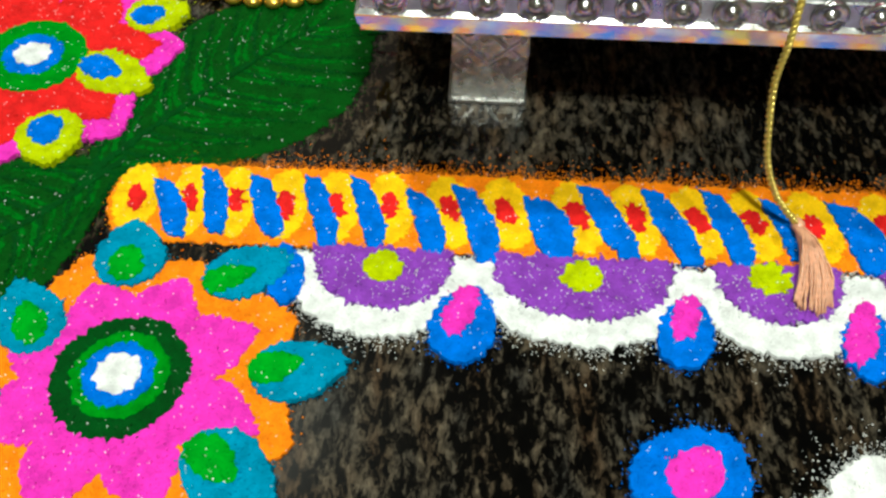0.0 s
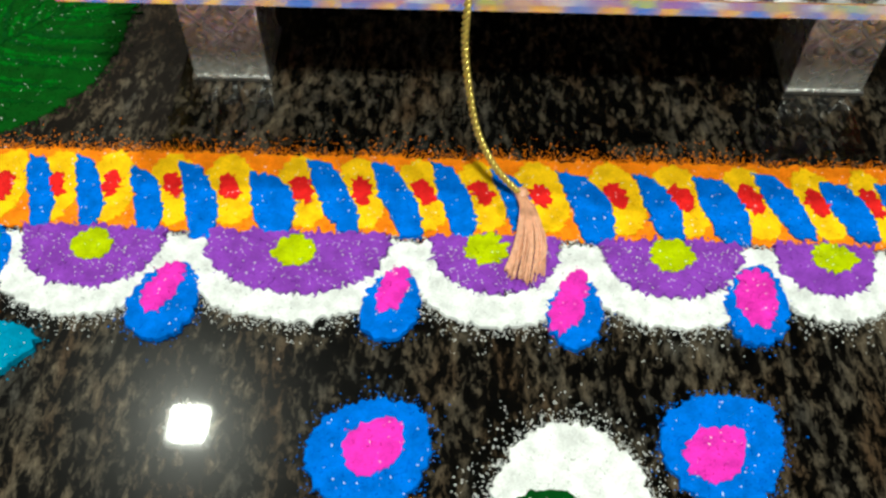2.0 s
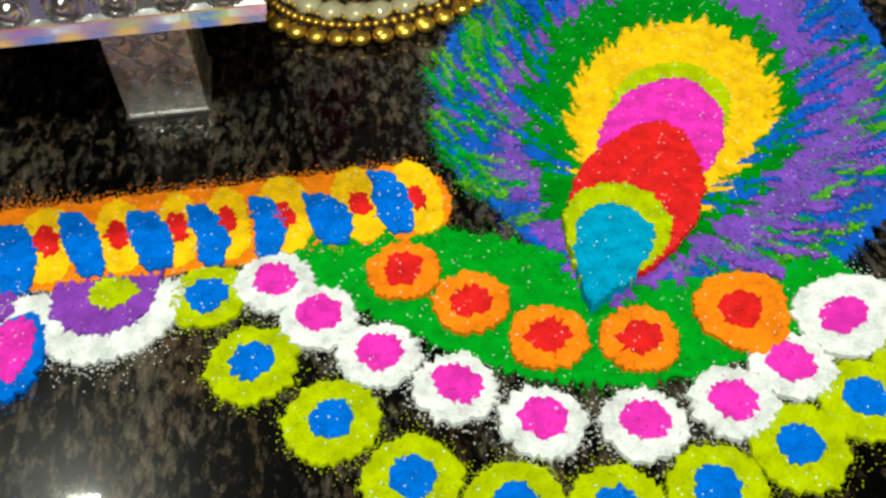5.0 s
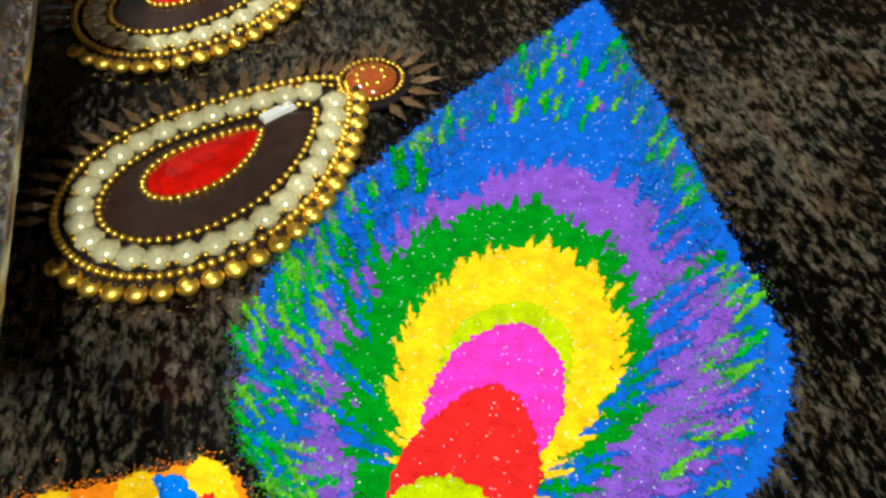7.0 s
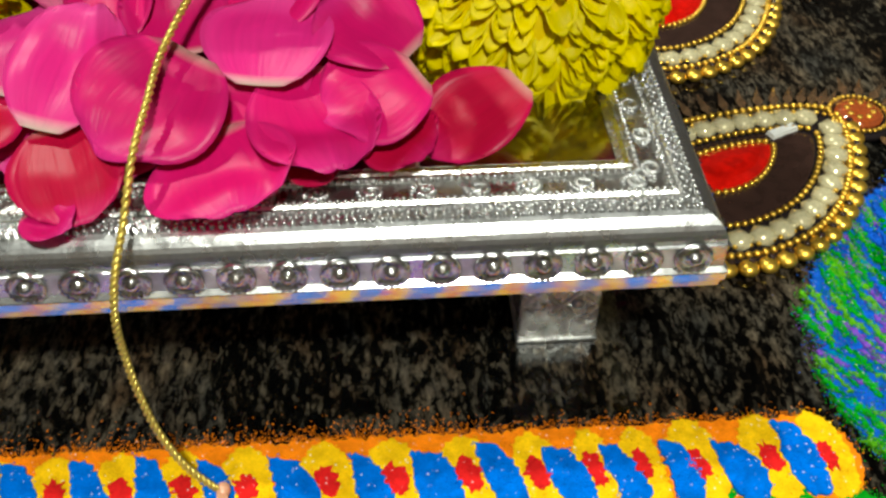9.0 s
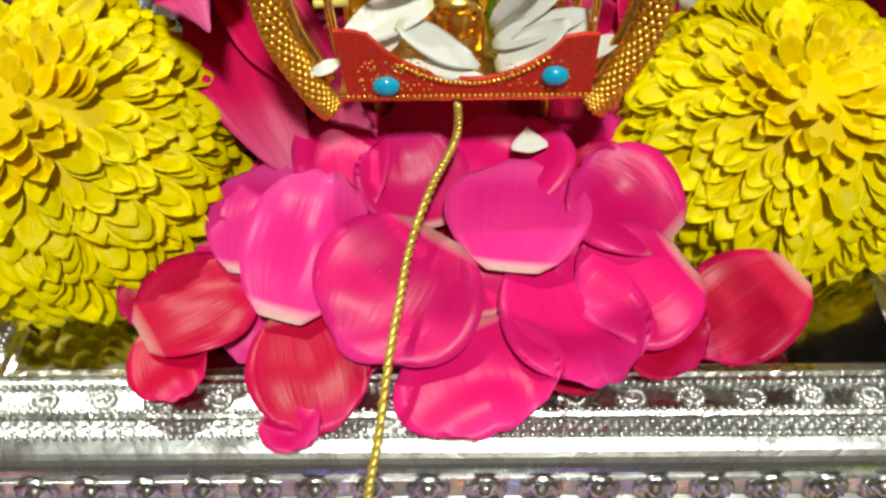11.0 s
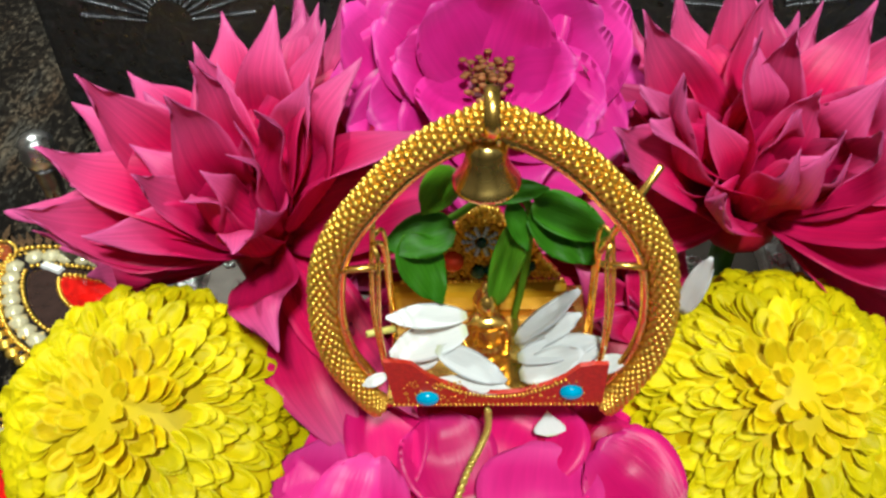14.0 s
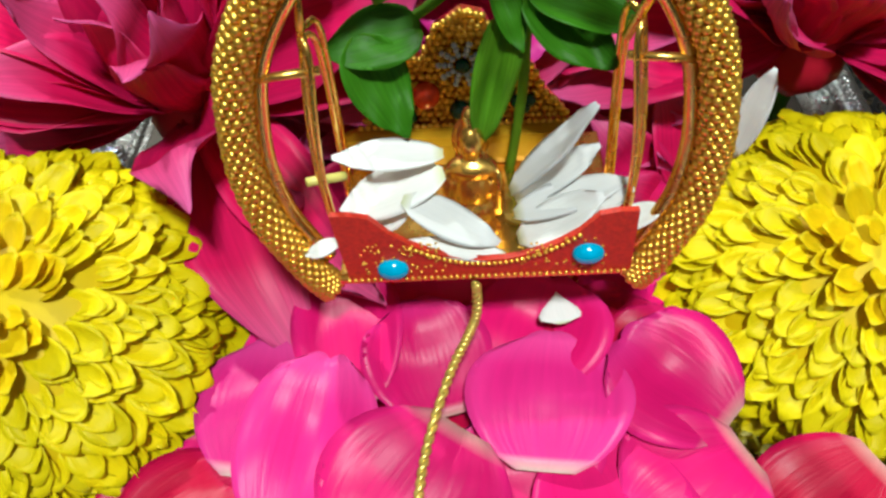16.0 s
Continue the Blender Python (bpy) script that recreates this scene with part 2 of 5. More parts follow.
MUM = petal_material("yellow_mum_petal", (0.88, 0.62, 0.0), (0.95, 0.80, 0.002), (0.96, 0.83, 0.004), 0.45, 0.05, 0.3, through=0.40)
MUM_CORE = petal_material("yellow_mum_core", (0.88, 0.55, 0.0), (0.94, 0.70, 0.002), (0.95, 0.76, 0.004), 0.5, 0.1, through=0.35)
WHITE_PETAL = petal_material("white_petal", (0.78, 0.80, 0.48), (0.90, 0.91, 0.88), (0.94, 0.95, 0.94), 0.45, 0.06, through=0.28)
BASIL = petal_material("basil_leaf", (0.16, 0.40, 0.02), (0.085, 0.31, 0.014), (0.07, 0.27, 0.012), 0.42, 0.35, through=0.45)
PALE_BASIL = petal_material("pale_basil_leaf", (0.25, 0.48, 0.03), (0.17, 0.43, 0.02), (0.16, 0.40, 0.02), 0.42, 0.3, through=0.45)


# ---- building helpers ----
def mesh(name, verts, faces, mat, smooth=False, uvs=None):
    me = bpy.data.meshes.new(name)
    me.from_pydata([tuple(v) for v in verts], [], faces)
    if mat:
        me.materials.append(mat)
    if smooth:
        me.polygons.foreach_set("use_smooth", [True] * len(me.polygons))
    if uvs is not None:
        layer = me.uv_layers.new(name="UVMap")
        for loop in me.loops:
            layer.data[loop.index].uv = uvs[loop.vertex_index]
    me.update()
    return me


def hang(ob, parent):
    if parent:
        ob.parent = parent
        ob.matrix_parent_inverse = Matrix.Translation(parent.location).inverted() if parent.type == "EMPTY" and parent.parent is None else Matrix()
    return ob


def piece(name, me, parent=None, label="", m=None):
    """One mesh object, given in world coordinates, under a thing."""
    ob = new(name, me)
    hang(ob, parent)
    if m is not None:
        ob.matrix_basis = m
    if label:
        ob["label"] = label
    return ob


def thing(name, at, label, category, group=""):
    ob = new(name)
    ob.empty_display_size = 0.01
    ob.location = at
    return tagged(ob, label, category, group)


def part(name, bm, mat, parent=None, label="", smooth=True):
    me = bpy.data.meshes.new(name)
    bm.to_mesh(me)
    bm.free()
    me.materials.append(mat)
    if smooth:
        me.polygons.foreach_set("use_smooth", [True] * len(me.polygons))
    return piece(name, me, parent, label)


def box_bm(bm, lo, hi, bevel=0.0):
    size = Vector(hi) - Vector(lo)
    mid = (Vector(hi) + Vector(lo)) / 2
    made = bmesh.ops.create_cube(bm, size=1, matrix=Matrix.Translation(mid) @ Matrix.Diagonal((*size, 1)))
    if bevel:
        edges = list({e for v in made["verts"] for e in v.link_edges})
        bmesh.ops.bevel(bm, geom=edges, offset=bevel, segments=2, affect="EDGES", profile=0.6)
    return bm


def box(name, lo, hi, mat, parent=None, bevel=0.0, label=""):
    return part(name, box_bm(bmesh.new(), lo, hi, bevel), mat, parent, label, False)


def ball_arrays(n=1):
    bm = bmesh.new()
    bmesh.ops.create_icosphere(bm, subdivisions=n, radius=1)
    v = np.array([q.co[:] for q in bm.verts])
    f = np.array([[q.index for q in p.verts] for p in bm.faces])
    bm.free()
    return v, f


BALL1, BALL2 = ball_arrays(1), ball_arrays(2)


def many(name, shape, places, sizes, mat, smooth=True, turns=None):
    """One mesh of many small copies of a shape; sizes are radii, or three radii each."""
    v, f = shape
    places = np.asarray(places, float).reshape(-1, 3)
    sizes = np.asarray(sizes, float)
    sizes = np.repeat(sizes.reshape(-1, 1), 3, 1) if sizes.ndim < 2 else sizes
    n, k = len(places), len(v)
    if len(sizes) == 1:
        sizes = np.repeat(sizes, n, 0)
    pts = v[None] * sizes[:, None]
    if turns is not None:
        c, s = np.cos(turns)[:, None], np.sin(turns)[:, None]
        x, y = pts[..., 0] * c - pts[..., 1] * s, pts[..., 0] * s + pts[..., 1] * c
        pts = np.stack([x, y, pts[..., 2]], -1)
    pts = (pts + places[:, None]).reshape(-1, 3)
    faces = (f[None] + (np.arange(n) * k)[:, None, None]).reshape(-1, f.shape[1])
    me = bpy.data.meshes.new(name)
    me.vertices.add(len(pts)), me.loops.add(faces.size), me.polygons.add(len(faces))
    me.vertices.foreach_set("co", pts.ravel())
    me.loops.foreach_set("vertex_index", faces.ravel().astype(np.int32))
    me.polygons.foreach_set("loop_start", (np.arange(len(faces)) * f.shape[1]).astype(np.int32))
    me.polygons.foreach_set("loop_total", np.full(len(faces), f.shape[1], np.int32))
    me.update(calc_edges=True)
    if smooth:
        me.polygons.foreach_set("use_smooth", [True] * len(me.polygons))
    me.materials.append(mat)
    return me


def tube(name, pts, radius, mat, parent=None, sides=8, label="", closed=False):
    """A round rod along points; radius is one number or one for each point."""
    pts = [Vector(p) for p in pts]
    n = len(pts)
    radii = radius if isinstance(radius, (list, tuple)) else [radius] * n
    verts, faces, up = [], [], None
    for i, p in enumerate(pts):
        a, b = (pts[(i - 1) % n], pts[(i + 1) % n]) if closed else (pts[max(0, i - 1)], pts[min(n - 1, i + 1)])
        d = (b - a).normalized()
        up = (up - d * up.dot(d)).normalized() if up else d.orthogonal().normalized()
        side = d.cross(up)
        verts += [p + (up * math.cos(q) + side * math.sin(q)) * radii[i] for q in (2 * math.pi * k / sides for k in range(sides))]
    for i in range(n if closed else n - 1):
        j = (i + 1) % n
        faces += [(i * sides + k, i * sides + (k + 1) % sides, j * sides + (k + 1) % sides, j * sides + k) for k in range(sides)]
    if not closed:
        faces += [tuple(range(sides))[::-1], tuple(range((n - 1) * sides, n * sides))]
    return piece(name, mesh(name, verts, faces, mat, True), parent, label)


def smooth_line(points, n):
    """A flowing line of n points through the given ones."""
    p = [Vector(q) for q in points]
    out = []
    for k in range(n):
        s = k / (n - 1) * (len(p) - 1)
        i = min(int(s), len(p) - 2)
        f = s - i
        a, b, c, d = p[max(i - 1, 0)], p[i], p[i + 1], p[min(i + 2, len(p) - 1)]
        out.append(0.5 * (2 * b + (c - a) * f + (2 * a - 5 * b + 4 * c - d) * f * f + (3 * b - a - 3 * c + d) * f ** 3))
    return out


def lathe(name, profile, at, mat, parent=None, sides=24, label="", axis=None):
    """A turned body; profile rows are radius, height."""
    verts, faces = [], []
    m = Matrix.Translation(at) @ (axis or Matrix())
    for r, z in profile:
        verts += [m @ Vector((r * math.cos(2 * math.pi * k / sides), r * math.sin(2 * math.pi * k / sides), z)) for k in range(sides)]
    for i in range(len(profile) - 1):
        faces += [(i * sides + k, i * sides + (k + 1) % sides, (i + 1) * sides + (k + 1) % sides, (i + 1) * sides + k) for k in range(sides)]
    faces += [tuple(range(sides))[::-1], tuple(range((len(profile) - 1) * sides, len(profile) * sides))]
    return piece(name, mesh(name, verts, faces, mat, True), parent, label)


# ---- coloured powder on the floor ----
GRAINS = {}
rng = np.random.default_rng(7)


def outline_spaced(pts, step):
    p = np.array([(q[0], q[1]) for q in pts], float)
    p = np.vstack([p, p[:1]])
    d = np.concatenate([[0], np.cumsum(np.hypot(*np.diff(p, axis=0).T))])
    n = max(10, int(d[-1] / step))
    s = np.linspace(0, d[-1], n, endpoint=False)
    return np.stack([np.interp(s, d, p[:, 0]), np.interp(s, d, p[:, 1])], 1), d[-1]


def powder(name, pts, colour, parent, level=1, jag=0.00035, spill=1.0, spread=0.0011, label=""):
    """A heap of powder with a ragged edge, from the floor up, and loose grains round it."""
    p, length = outline_spaced(pts, 0.0008)
    area = 0.5 * np.sum(p[:, 0] * np.roll(p[:, 1], -1) - np.roll(p[:, 0], -1) * p[:, 1])
    if area < 0:
        p = p[::-1]
    tang = np.roll(p, -1, 0) - np.roll(p, 1, 0)
    norm = np.stack([tang[:, 1], -tang[:, 0]], 1) / (np.hypot(*tang.T)[:, None] + 1e-9)
    wobble = np.array([noise.noise((x * 160, y * 160, level * 3.1)) for x, y in p])
    p = p + norm * (rng.normal(0, jag, len(p)) + wobble * 0.0005)[:, None]
    h = 0.0005 + 0.00045 * level
    n = len(p)
    lo, hi = p.min(0), p.max(0)
    gap = max(0.0011, float(np.sqrt(abs(area) / 900)))
    gx, gy = np.meshgrid(np.arange(lo[0], hi[0], gap), np.arange(lo[1], hi[1], gap))
    inner = np.stack([gx.ravel(), gy.ravel()], 1) + rng.uniform(-0.3, 0.3, (gx.size, 2)) * gap
    flat = [Vector(q) for q in p] + [Vector(q) for q in inner]
    tv, _, tf, origin, _, _ = delaunay_2d_cdt(flat, [], [tuple(range(n))], 1, 1e-7)
    lift = [h * 0.86 if any(o < n for o in src) or not src else h + 0.00010 * noise.noise((v.x * 420, v.y * 420, level)) for v, src in zip(tv, origin)]
    verts = [(v.x, v.y, z) for v, z in zip(tv, lift)]
    faces = [tuple(q) for q in tf]
    k0 = len(verts)
    verts += [(x, y, 0.0) for x, y in p + norm * 0.0002] + [(x, y, h * 0.86) for x, y in p]
    faces += [(k0 + k, k0 + (k + 1) % n, k0 + n + (k + 1) % n, k0 + n + k) for k in range(n)]
    count = int(length * 1000 * 3.4 * spill)
    if count:
        i = rng.integers(0, n, count)
        off = rng.exponential(spread, count) - 0.0003
        q = p[i] + norm[i] * off[:, None] + rng.normal(0, 0.0004, (count, 2))
        GRAINS.setdefault(colour, []).append(np.column_stack([q, np.where(off < 0.0001, h * 0.8, 0.00012)]))
    top = int(abs(area) * 1e6 * 0.8)
    if top:
        k = rng.integers(0, n, top)
        mid = p.mean(0)
        q = mid + (p[k] - mid) * np.sqrt(rng.random((top, 1))) * 0.93
        GRAINS.setdefault(colour, []).append(np.column_stack([q, np.full(top, h)])) if spill else None
    return piece(name, mesh(name, verts, faces, POW[colour]), parent, label)


def oval(cx, cy, rx, ry, turn=0.0, n=48):
    c, s = math.cos(radians(turn)), math.sin(radians(turn))
    return [(cx + rx * math.cos(a) * c - ry * math.sin(a) * s, cy + rx * math.cos(a) * s + ry * math.sin(a) * c) for a in (2 * math.pi * k / n for k in range(n))]


def drop(cx, cy, length, width, turn, sharp=1.2, n=56):
    """A drop round its middle; its tip points along turn degrees."""
    c, s = math.cos(radians(turn)), math.sin(radians(turn))
    out = []
    for k in range(n):
        a = 2 * math.pi * k / n
        x, y = length / 2 * math.cos(a), width / 2 * math.sin(a) * math.sin(a / 2) ** sharp * 1.25
        out.append((cx + x * c - y * s, cy + x * s + y * c))
    return out


def leaf_line(base, tip, half, belly=0.5, n=40):
    b, t = Vector(base).to_2d(), Vector(tip).to_2d()
    d = t - b
    side = Vector((-d.y, d.x)).normalized()
    prof = [(k / n, half * math.sin(math.pi * (k / n) ** belly) ** 0.75) for k in range(n + 1)]
    return [b + d * s + side * w for s, w in prof] + [b + d * s - side * w for s, w in prof[::-1][1:-1]]


def petal_ring(cx, cy, r0, r1, half, angle, n=26, tipness=0.62):
    """One petal of a powder flower, from radius r0 to r1, half as wide as given."""
    c, s = math.cos(radians(angle)), math.sin(radians(angle))
    prof = [(r0 + (r1 - r0) * k / n, half * (0.42 + 0.58 * math.sin(math.pi * min(1, (k / n)) ** 1.1)) * max(0.0, 1 - (k / n) ** 5) ** tipness) for k in range(n + 1)]
    line = [(u, w) for u, w in prof] + [(u, -w) for u, w in prof[::-1][1:]]
    return [(cx + u * c - w * s, cy + u * s + w * c) for u, w in line]


def petal_mesh(name, length, width, mat, cup=0.2, bend=0.15, belly=0.6, point=1.0, notch=0.0, crease=0.0, ruffle=0.0, nu=6, nv=7, thick=0.00035, seed=0):
    """A petal from its foot at the origin along y, facing z; cup and bend are parts of its length."""
    verts, uvs, faces = [], [], []
    for side in (1, -1):
        for j in range(nv + 1):
            v = j / nv
            w = width / 2 * (0.16 * (1 - v) + math.sin(math.pi * min(0.999, v ** belly * 0.965 + 0.006)) ** (0.55 * point))
            for i in range(nu + 1):
                u = 2 * i / nu - 1
                x = u * w
                y = length * (v - notch * v ** 3 * (1 - abs(u)) ** 2 - (1 - notch) * 0.10 * v * v * u * u)
                z = length * (cup * u * u * (w / (width / 2)) ** 2 * (1 - 0.4 * v) + bend * v * v + crease * abs(u) * (1 - v))
                z += ruffle * length * v * noise.noise((x / length * 3.1 + seed * 5.3, y / length * 2.6, seed * 1.7 + 0.4))
                edge = 0.3 if abs(u) > 0.99 or j in (0, nv) else 1.0
                verts.append((x, y, z + side * thick / 2 * edge))
                uvs.append((i / nu, v))
    k = (nu + 1) * (nv + 1)
    for s in (0, 1):
        for j in range(nv):
            for i in range(nu):
                a = s * k + j * (nu + 1) + i
                q = (a, a + 1, a + nu + 2, a + nu + 1)
                faces.append(q if s == 0 else q[::-1])
    rim = [i for i in range(nu + 1)] + [j * (nu + 1) + nu for j in range(1, nv + 1)] + [nv * (nu + 1) + i for i in range(nu - 1, -1, -1)] + [j * (nu + 1) for j in range(nv - 1, 0, -1)]
    faces += [(rim[q], k + rim[q], k + rim[(q + 1) % len(rim)], rim[(q + 1) % len(rim)]) for q in range(len(rim))]
    return mesh(name, verts, faces, mat, True, uvs)


def frame_of(foot, along, face):
    """A pose whose y runs along and whose z faces as near as may be to face."""
    y = Vector(along).normalized()
    z = Vector(face)
    z = (z - y * z.dot(y)).normalized()
    x = y.cross(z)
    m = Matrix((x, y, z)).transposed().to_4x4()
    m.translation = foot
    return m


# ---- the room ----
S = "structure"
floor = new("floor", mesh("floor", [(-1.9, -1.9, -0.02), (1.9, -1.9, -0.02), (1.9, 1.9, -0.02), (-1.9, 1.9, -0.02), (-1.9, -1.9, 0), (1.9, -1.9, 0), (1.9, 1.9, 0), (-1.9, 1.9, 0)],
            [(4, 5, 6, 7), (3, 2, 1, 0), (0, 1, 5, 4), (1, 2, 6, 5), (2, 3, 7, 6), (3, 0, 4, 7)], GRANITE))
tagged(floor, "polished black granite floor with brown streaks", "floor", "", S)
for nm, lo, hi in (("wall_north", (-1.9, 1.9, 0), (1.9, 2.0, 2.6)), ("wall_south", (-1.9, -2.0, 0), (1.9, -1.9, 2.6)), ("wall_east", (1.9, -1.9, 0), (2.0, 1.9, 2.6)), ("wall_west", (-2.0, -1.9, 0), (-1.9, 1.9, 2.6))):
    tagged(box(nm, lo, hi, WALL_PAINT), "plain painted wall of the room", "wall", "", S)
tagged(box("ceiling", (-1.9, -1.9, 2.6), (1.9, 1.9, 2.7), CEILING_PAINT), "plain painted ceiling", "ceiling", "", S)
# The second fitting is made up, to house the added fill.
for at, half in ((LAMP, 0.060), (FILL_LAMP, 0.15)):
    lamp = thing("ceiling_light", (at[0], at[1], 2.6), "square white ceiling panel light, switched on; same fitting around the added fill", "ceiling light", "ceiling lights")
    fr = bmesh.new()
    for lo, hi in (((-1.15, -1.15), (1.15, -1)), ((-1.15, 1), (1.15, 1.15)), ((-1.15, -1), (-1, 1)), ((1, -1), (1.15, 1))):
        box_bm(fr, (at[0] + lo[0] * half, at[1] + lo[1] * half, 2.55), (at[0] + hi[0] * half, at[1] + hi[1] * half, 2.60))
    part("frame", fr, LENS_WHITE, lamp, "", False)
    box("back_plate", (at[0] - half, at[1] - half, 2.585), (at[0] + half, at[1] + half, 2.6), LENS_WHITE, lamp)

# ---- striped border of the floor drawing ----
border = thing("powder_border", (-0.015, -0.01, 0), "striped border of orange, yellow and blue powder on granite", "floor drawing")


def band_line(y0, y1, x0, x1, r):
    n = 60
    left = [(x0 + r - r * math.sin(math.pi * k / 14), y1 - (y1 - y0) * (1 - math.cos(math.pi * k / 14)) / 2) for k in range(15)]
    right = [(x1 - r + r * math.sin(math.pi * k / 14), y0 + (y1 - y0) * (1 - math.cos(math.pi * k / 14)) / 2) for k in range(15)]
    low = [(x0 + r + (x1 - x0 - 2 * r) * k / n, y0) for k in range(1, n)]
    high = [(x1 - r - (x1 - x0 - 2 * r) * k / n, y1) for k in range(1, n)]
    return left + low + right + high


powder("band", band_line(-0.0228, 0.0026, -0.1797, 0.151, 0.011), "orange", border, 0, spill=0.6)
GRAINS["orange"].append(np.column_stack([rng.uniform(-0.165, 0.06, 2600), 0.003 + rng.exponential(0.0016, 2600), np.full(2600, 0.0001)]))
GRAINS["orange"].append(np.column_stack([rng.uniform(0.06, 0.145, 500), 0.003 + rng.exponential(0.001, 500), np.full(500, 0.0001)]))
RED_X = [-.172, -.158, -.146, -.133, -.120, -.106, -.0905, -.076, -.0575, -.043, -.027, -.0122, .0025, .0215, .0375, .0555, .072, .086, .0975, .111, .129, .143]
srnd = random.Random(3)
for i, x in enumerate(RED_X):
    gap = (RED_X[min(i + 1, 21)] - RED_X[max(i - 1, 0)]) / (2 if 0 < i < 21 else 1)
    lean = 4 if x < -0.1 else 14 if x < 0.08 else 10
    powder("yellow_oval", oval(x, -0.0098 + (0.001 if i > 18 else 0), gap * 0.41, 0.0116 if i < 19 else 0.0122, lean * 0.7), "yellow", border, 1, spill=0.7, spread=0.0006)
    powder("red_dot", oval(x, -0.0096 + srnd.uniform(-.0007, .0007), gap * 0.155, 0.0043 + srnd.uniform(-0.0004, 0.0005), lean + 6), "red", border, 2, jag=0.0005, spill=0.5, spread=0.0005)
# top x, top y, foot x, foot y, half width
STRIPES = [(-.167, -.003, -.159, -.022, 29), (-.155, .001, -.149, -.0205, 27), (-.142, -.0005, -.135, -.0205, 29), (-.127, 0, -.121, -.0235, 27), (-.115, .0005, -.109, -.0225, 27),
           (-.100, -.003, -.094, -.0245, 30), (-.088, -.001, -.080, -.0255, 33), (-.0685, -.004, -.0625, -.0235, 44), (-.055, .0005, -.045, -.0225, 36), (-.038, 0, -.030, -.0235, 35),
           (-.0225, .0005, -.017, -.0235, 32), (-.008, -.001, -.002, -.0205, 30), (.0105, -.0015, .0165, -.0235, 43), (.029, -.002, .0345, -.022, 34), (.045, -.002, .050, -.0235, 44),
           (.0595, -.0005, .0665, -.021, 35), (.077, -.0025, .081, -.0215, 40), (.090, -.0025, .094, -.0225, 31), (.105, -.0025, .107, -.0225, 31), (.118, -.0035, .123, -.0205, 40), (.134, .0015, .138, -.0195, 36)]
for i, (xt, yt, xb, yb, wide) in enumerate(STRIPES):
    left, right = [], []
    for k in range(13):
        q = k / 12
        cx = xt + (xb - xt) * q + 0.0010 * math.sin(math.pi * q) + 0.0004 * math.sin(5 * q + i)
        ww = wide * 1.16e-4 * (0.45 + 0.62 * math.sin(math.pi * min(1, q * 0.80 + 0.12)))
        left.append((cx - ww, yt + (yb - yt) * q)), right.append((cx + ww, yt + (yb - yt) * q - 0.0012 * (1 - q)))
    powder("blue_stripe", left + right[::-1], "blue", border, 2, jag=0.0003, spill=0.35, spread=0.0004)

# ---- scalloped swags and pendants ----
PEAKS = [-.1285, -.0840, -.0295, .0115, .0550, .0890]
# lime dot's x and y, depth of the purple, depth of the white
SWAGS = [(-.106, -.0282, .0172, .0252), (-.057, -.0288, .0178, .0255), (-.0115, -.0272, .0165, .0258), (.033, -.0272, .0165, .0250), (.072, -.0270, .0145, .0220)]
for i, (lx, ly, purple_deep, deep) in enumerate(SWAGS):
    a, b = PEAKS[i], PEAKS[i + 1]
    c, half = (a + b) / 2 + (0.0 if i < 4 else -0.002), (b - a) / 2
    sw = thing("powder_swag", (c, -0.03, 0), "purple scallop with lime dot and thick white powder edge", "floor drawing", "scalloped swags")
    n = 40
    outer = [(c + (half + 0.002) * math.cos(math.pi * k / n), -0.0225 - deep * math.sin(math.pi * k / n) ** 0.82) for k in range(n + 1)]
    inner = [(c + (half - 0.0050) * math.cos(math.pi * k / n), -0.0228 - purple_deep * math.sin(math.pi * k / n) ** 0.80) for k in range(n + 1)]
    cut = [(x, min(y, -0.0255)) for x, y in outer]
    powder("white_edge", cut + [(x, min(y, -0.0245)) for x, y in inner[::-1]], "white", sw, 1, jag=0.0005, spill=3.2, spread=0.0017)
    powder("purple_scallop", inner, "purple", sw, 2, jag=0.0006, spill=1.8, spread=0.0010)
    powder("lime_dot", oval(lx, ly, 0.0051, 0.0046, 15), "lime", sw, 3, jag=0.0005, spill=0.6, spread=0.0006)
    if i < 4:
        GRAINS.setdefault("white", []).append(np.column_stack([rng.uniform(a + .004, b - .004, 160), -0.025 - rng.uniform(0, purple_deep - .004, 160), np.full(160, 0.00145)]))
# blue body: middle, half width, half height; pink heart: middle, half width, half length, lean
for bx, by, bw, bh, px, py, pw, pl, lean in ((-.0857, -.0432, .0073, .0104, -.0862, -.0400, .0036, .0074, -21), (-.0330, -.0425, .0061, .0098, -.0330, -.0394, .0033, .0068, -17),
                                            (.0093, -.0438, .0056, .0092, .0080, -.0412, .0037, .0094, -19), (.0515, -.0402, .0065, .0110, .0516, -.0388, .0046, .0082, -10)):
    pen = thing("powder_pendant", (bx, by, 0), "blue powder pendant with a pink heart below white swag", "floor drawing", "pendants")
    powder("blue_drop", drop(bx, by, bh * 2.05, bw * 1.9, 78, 0.30), "blue", pen, 2, spill=1.0, spread=0.0009)
    powder("pink_heart", oval(px, py, pw, pl, lean), "pink", pen, 3, jag=0.0005, spill=0.3, spread=0.0004)

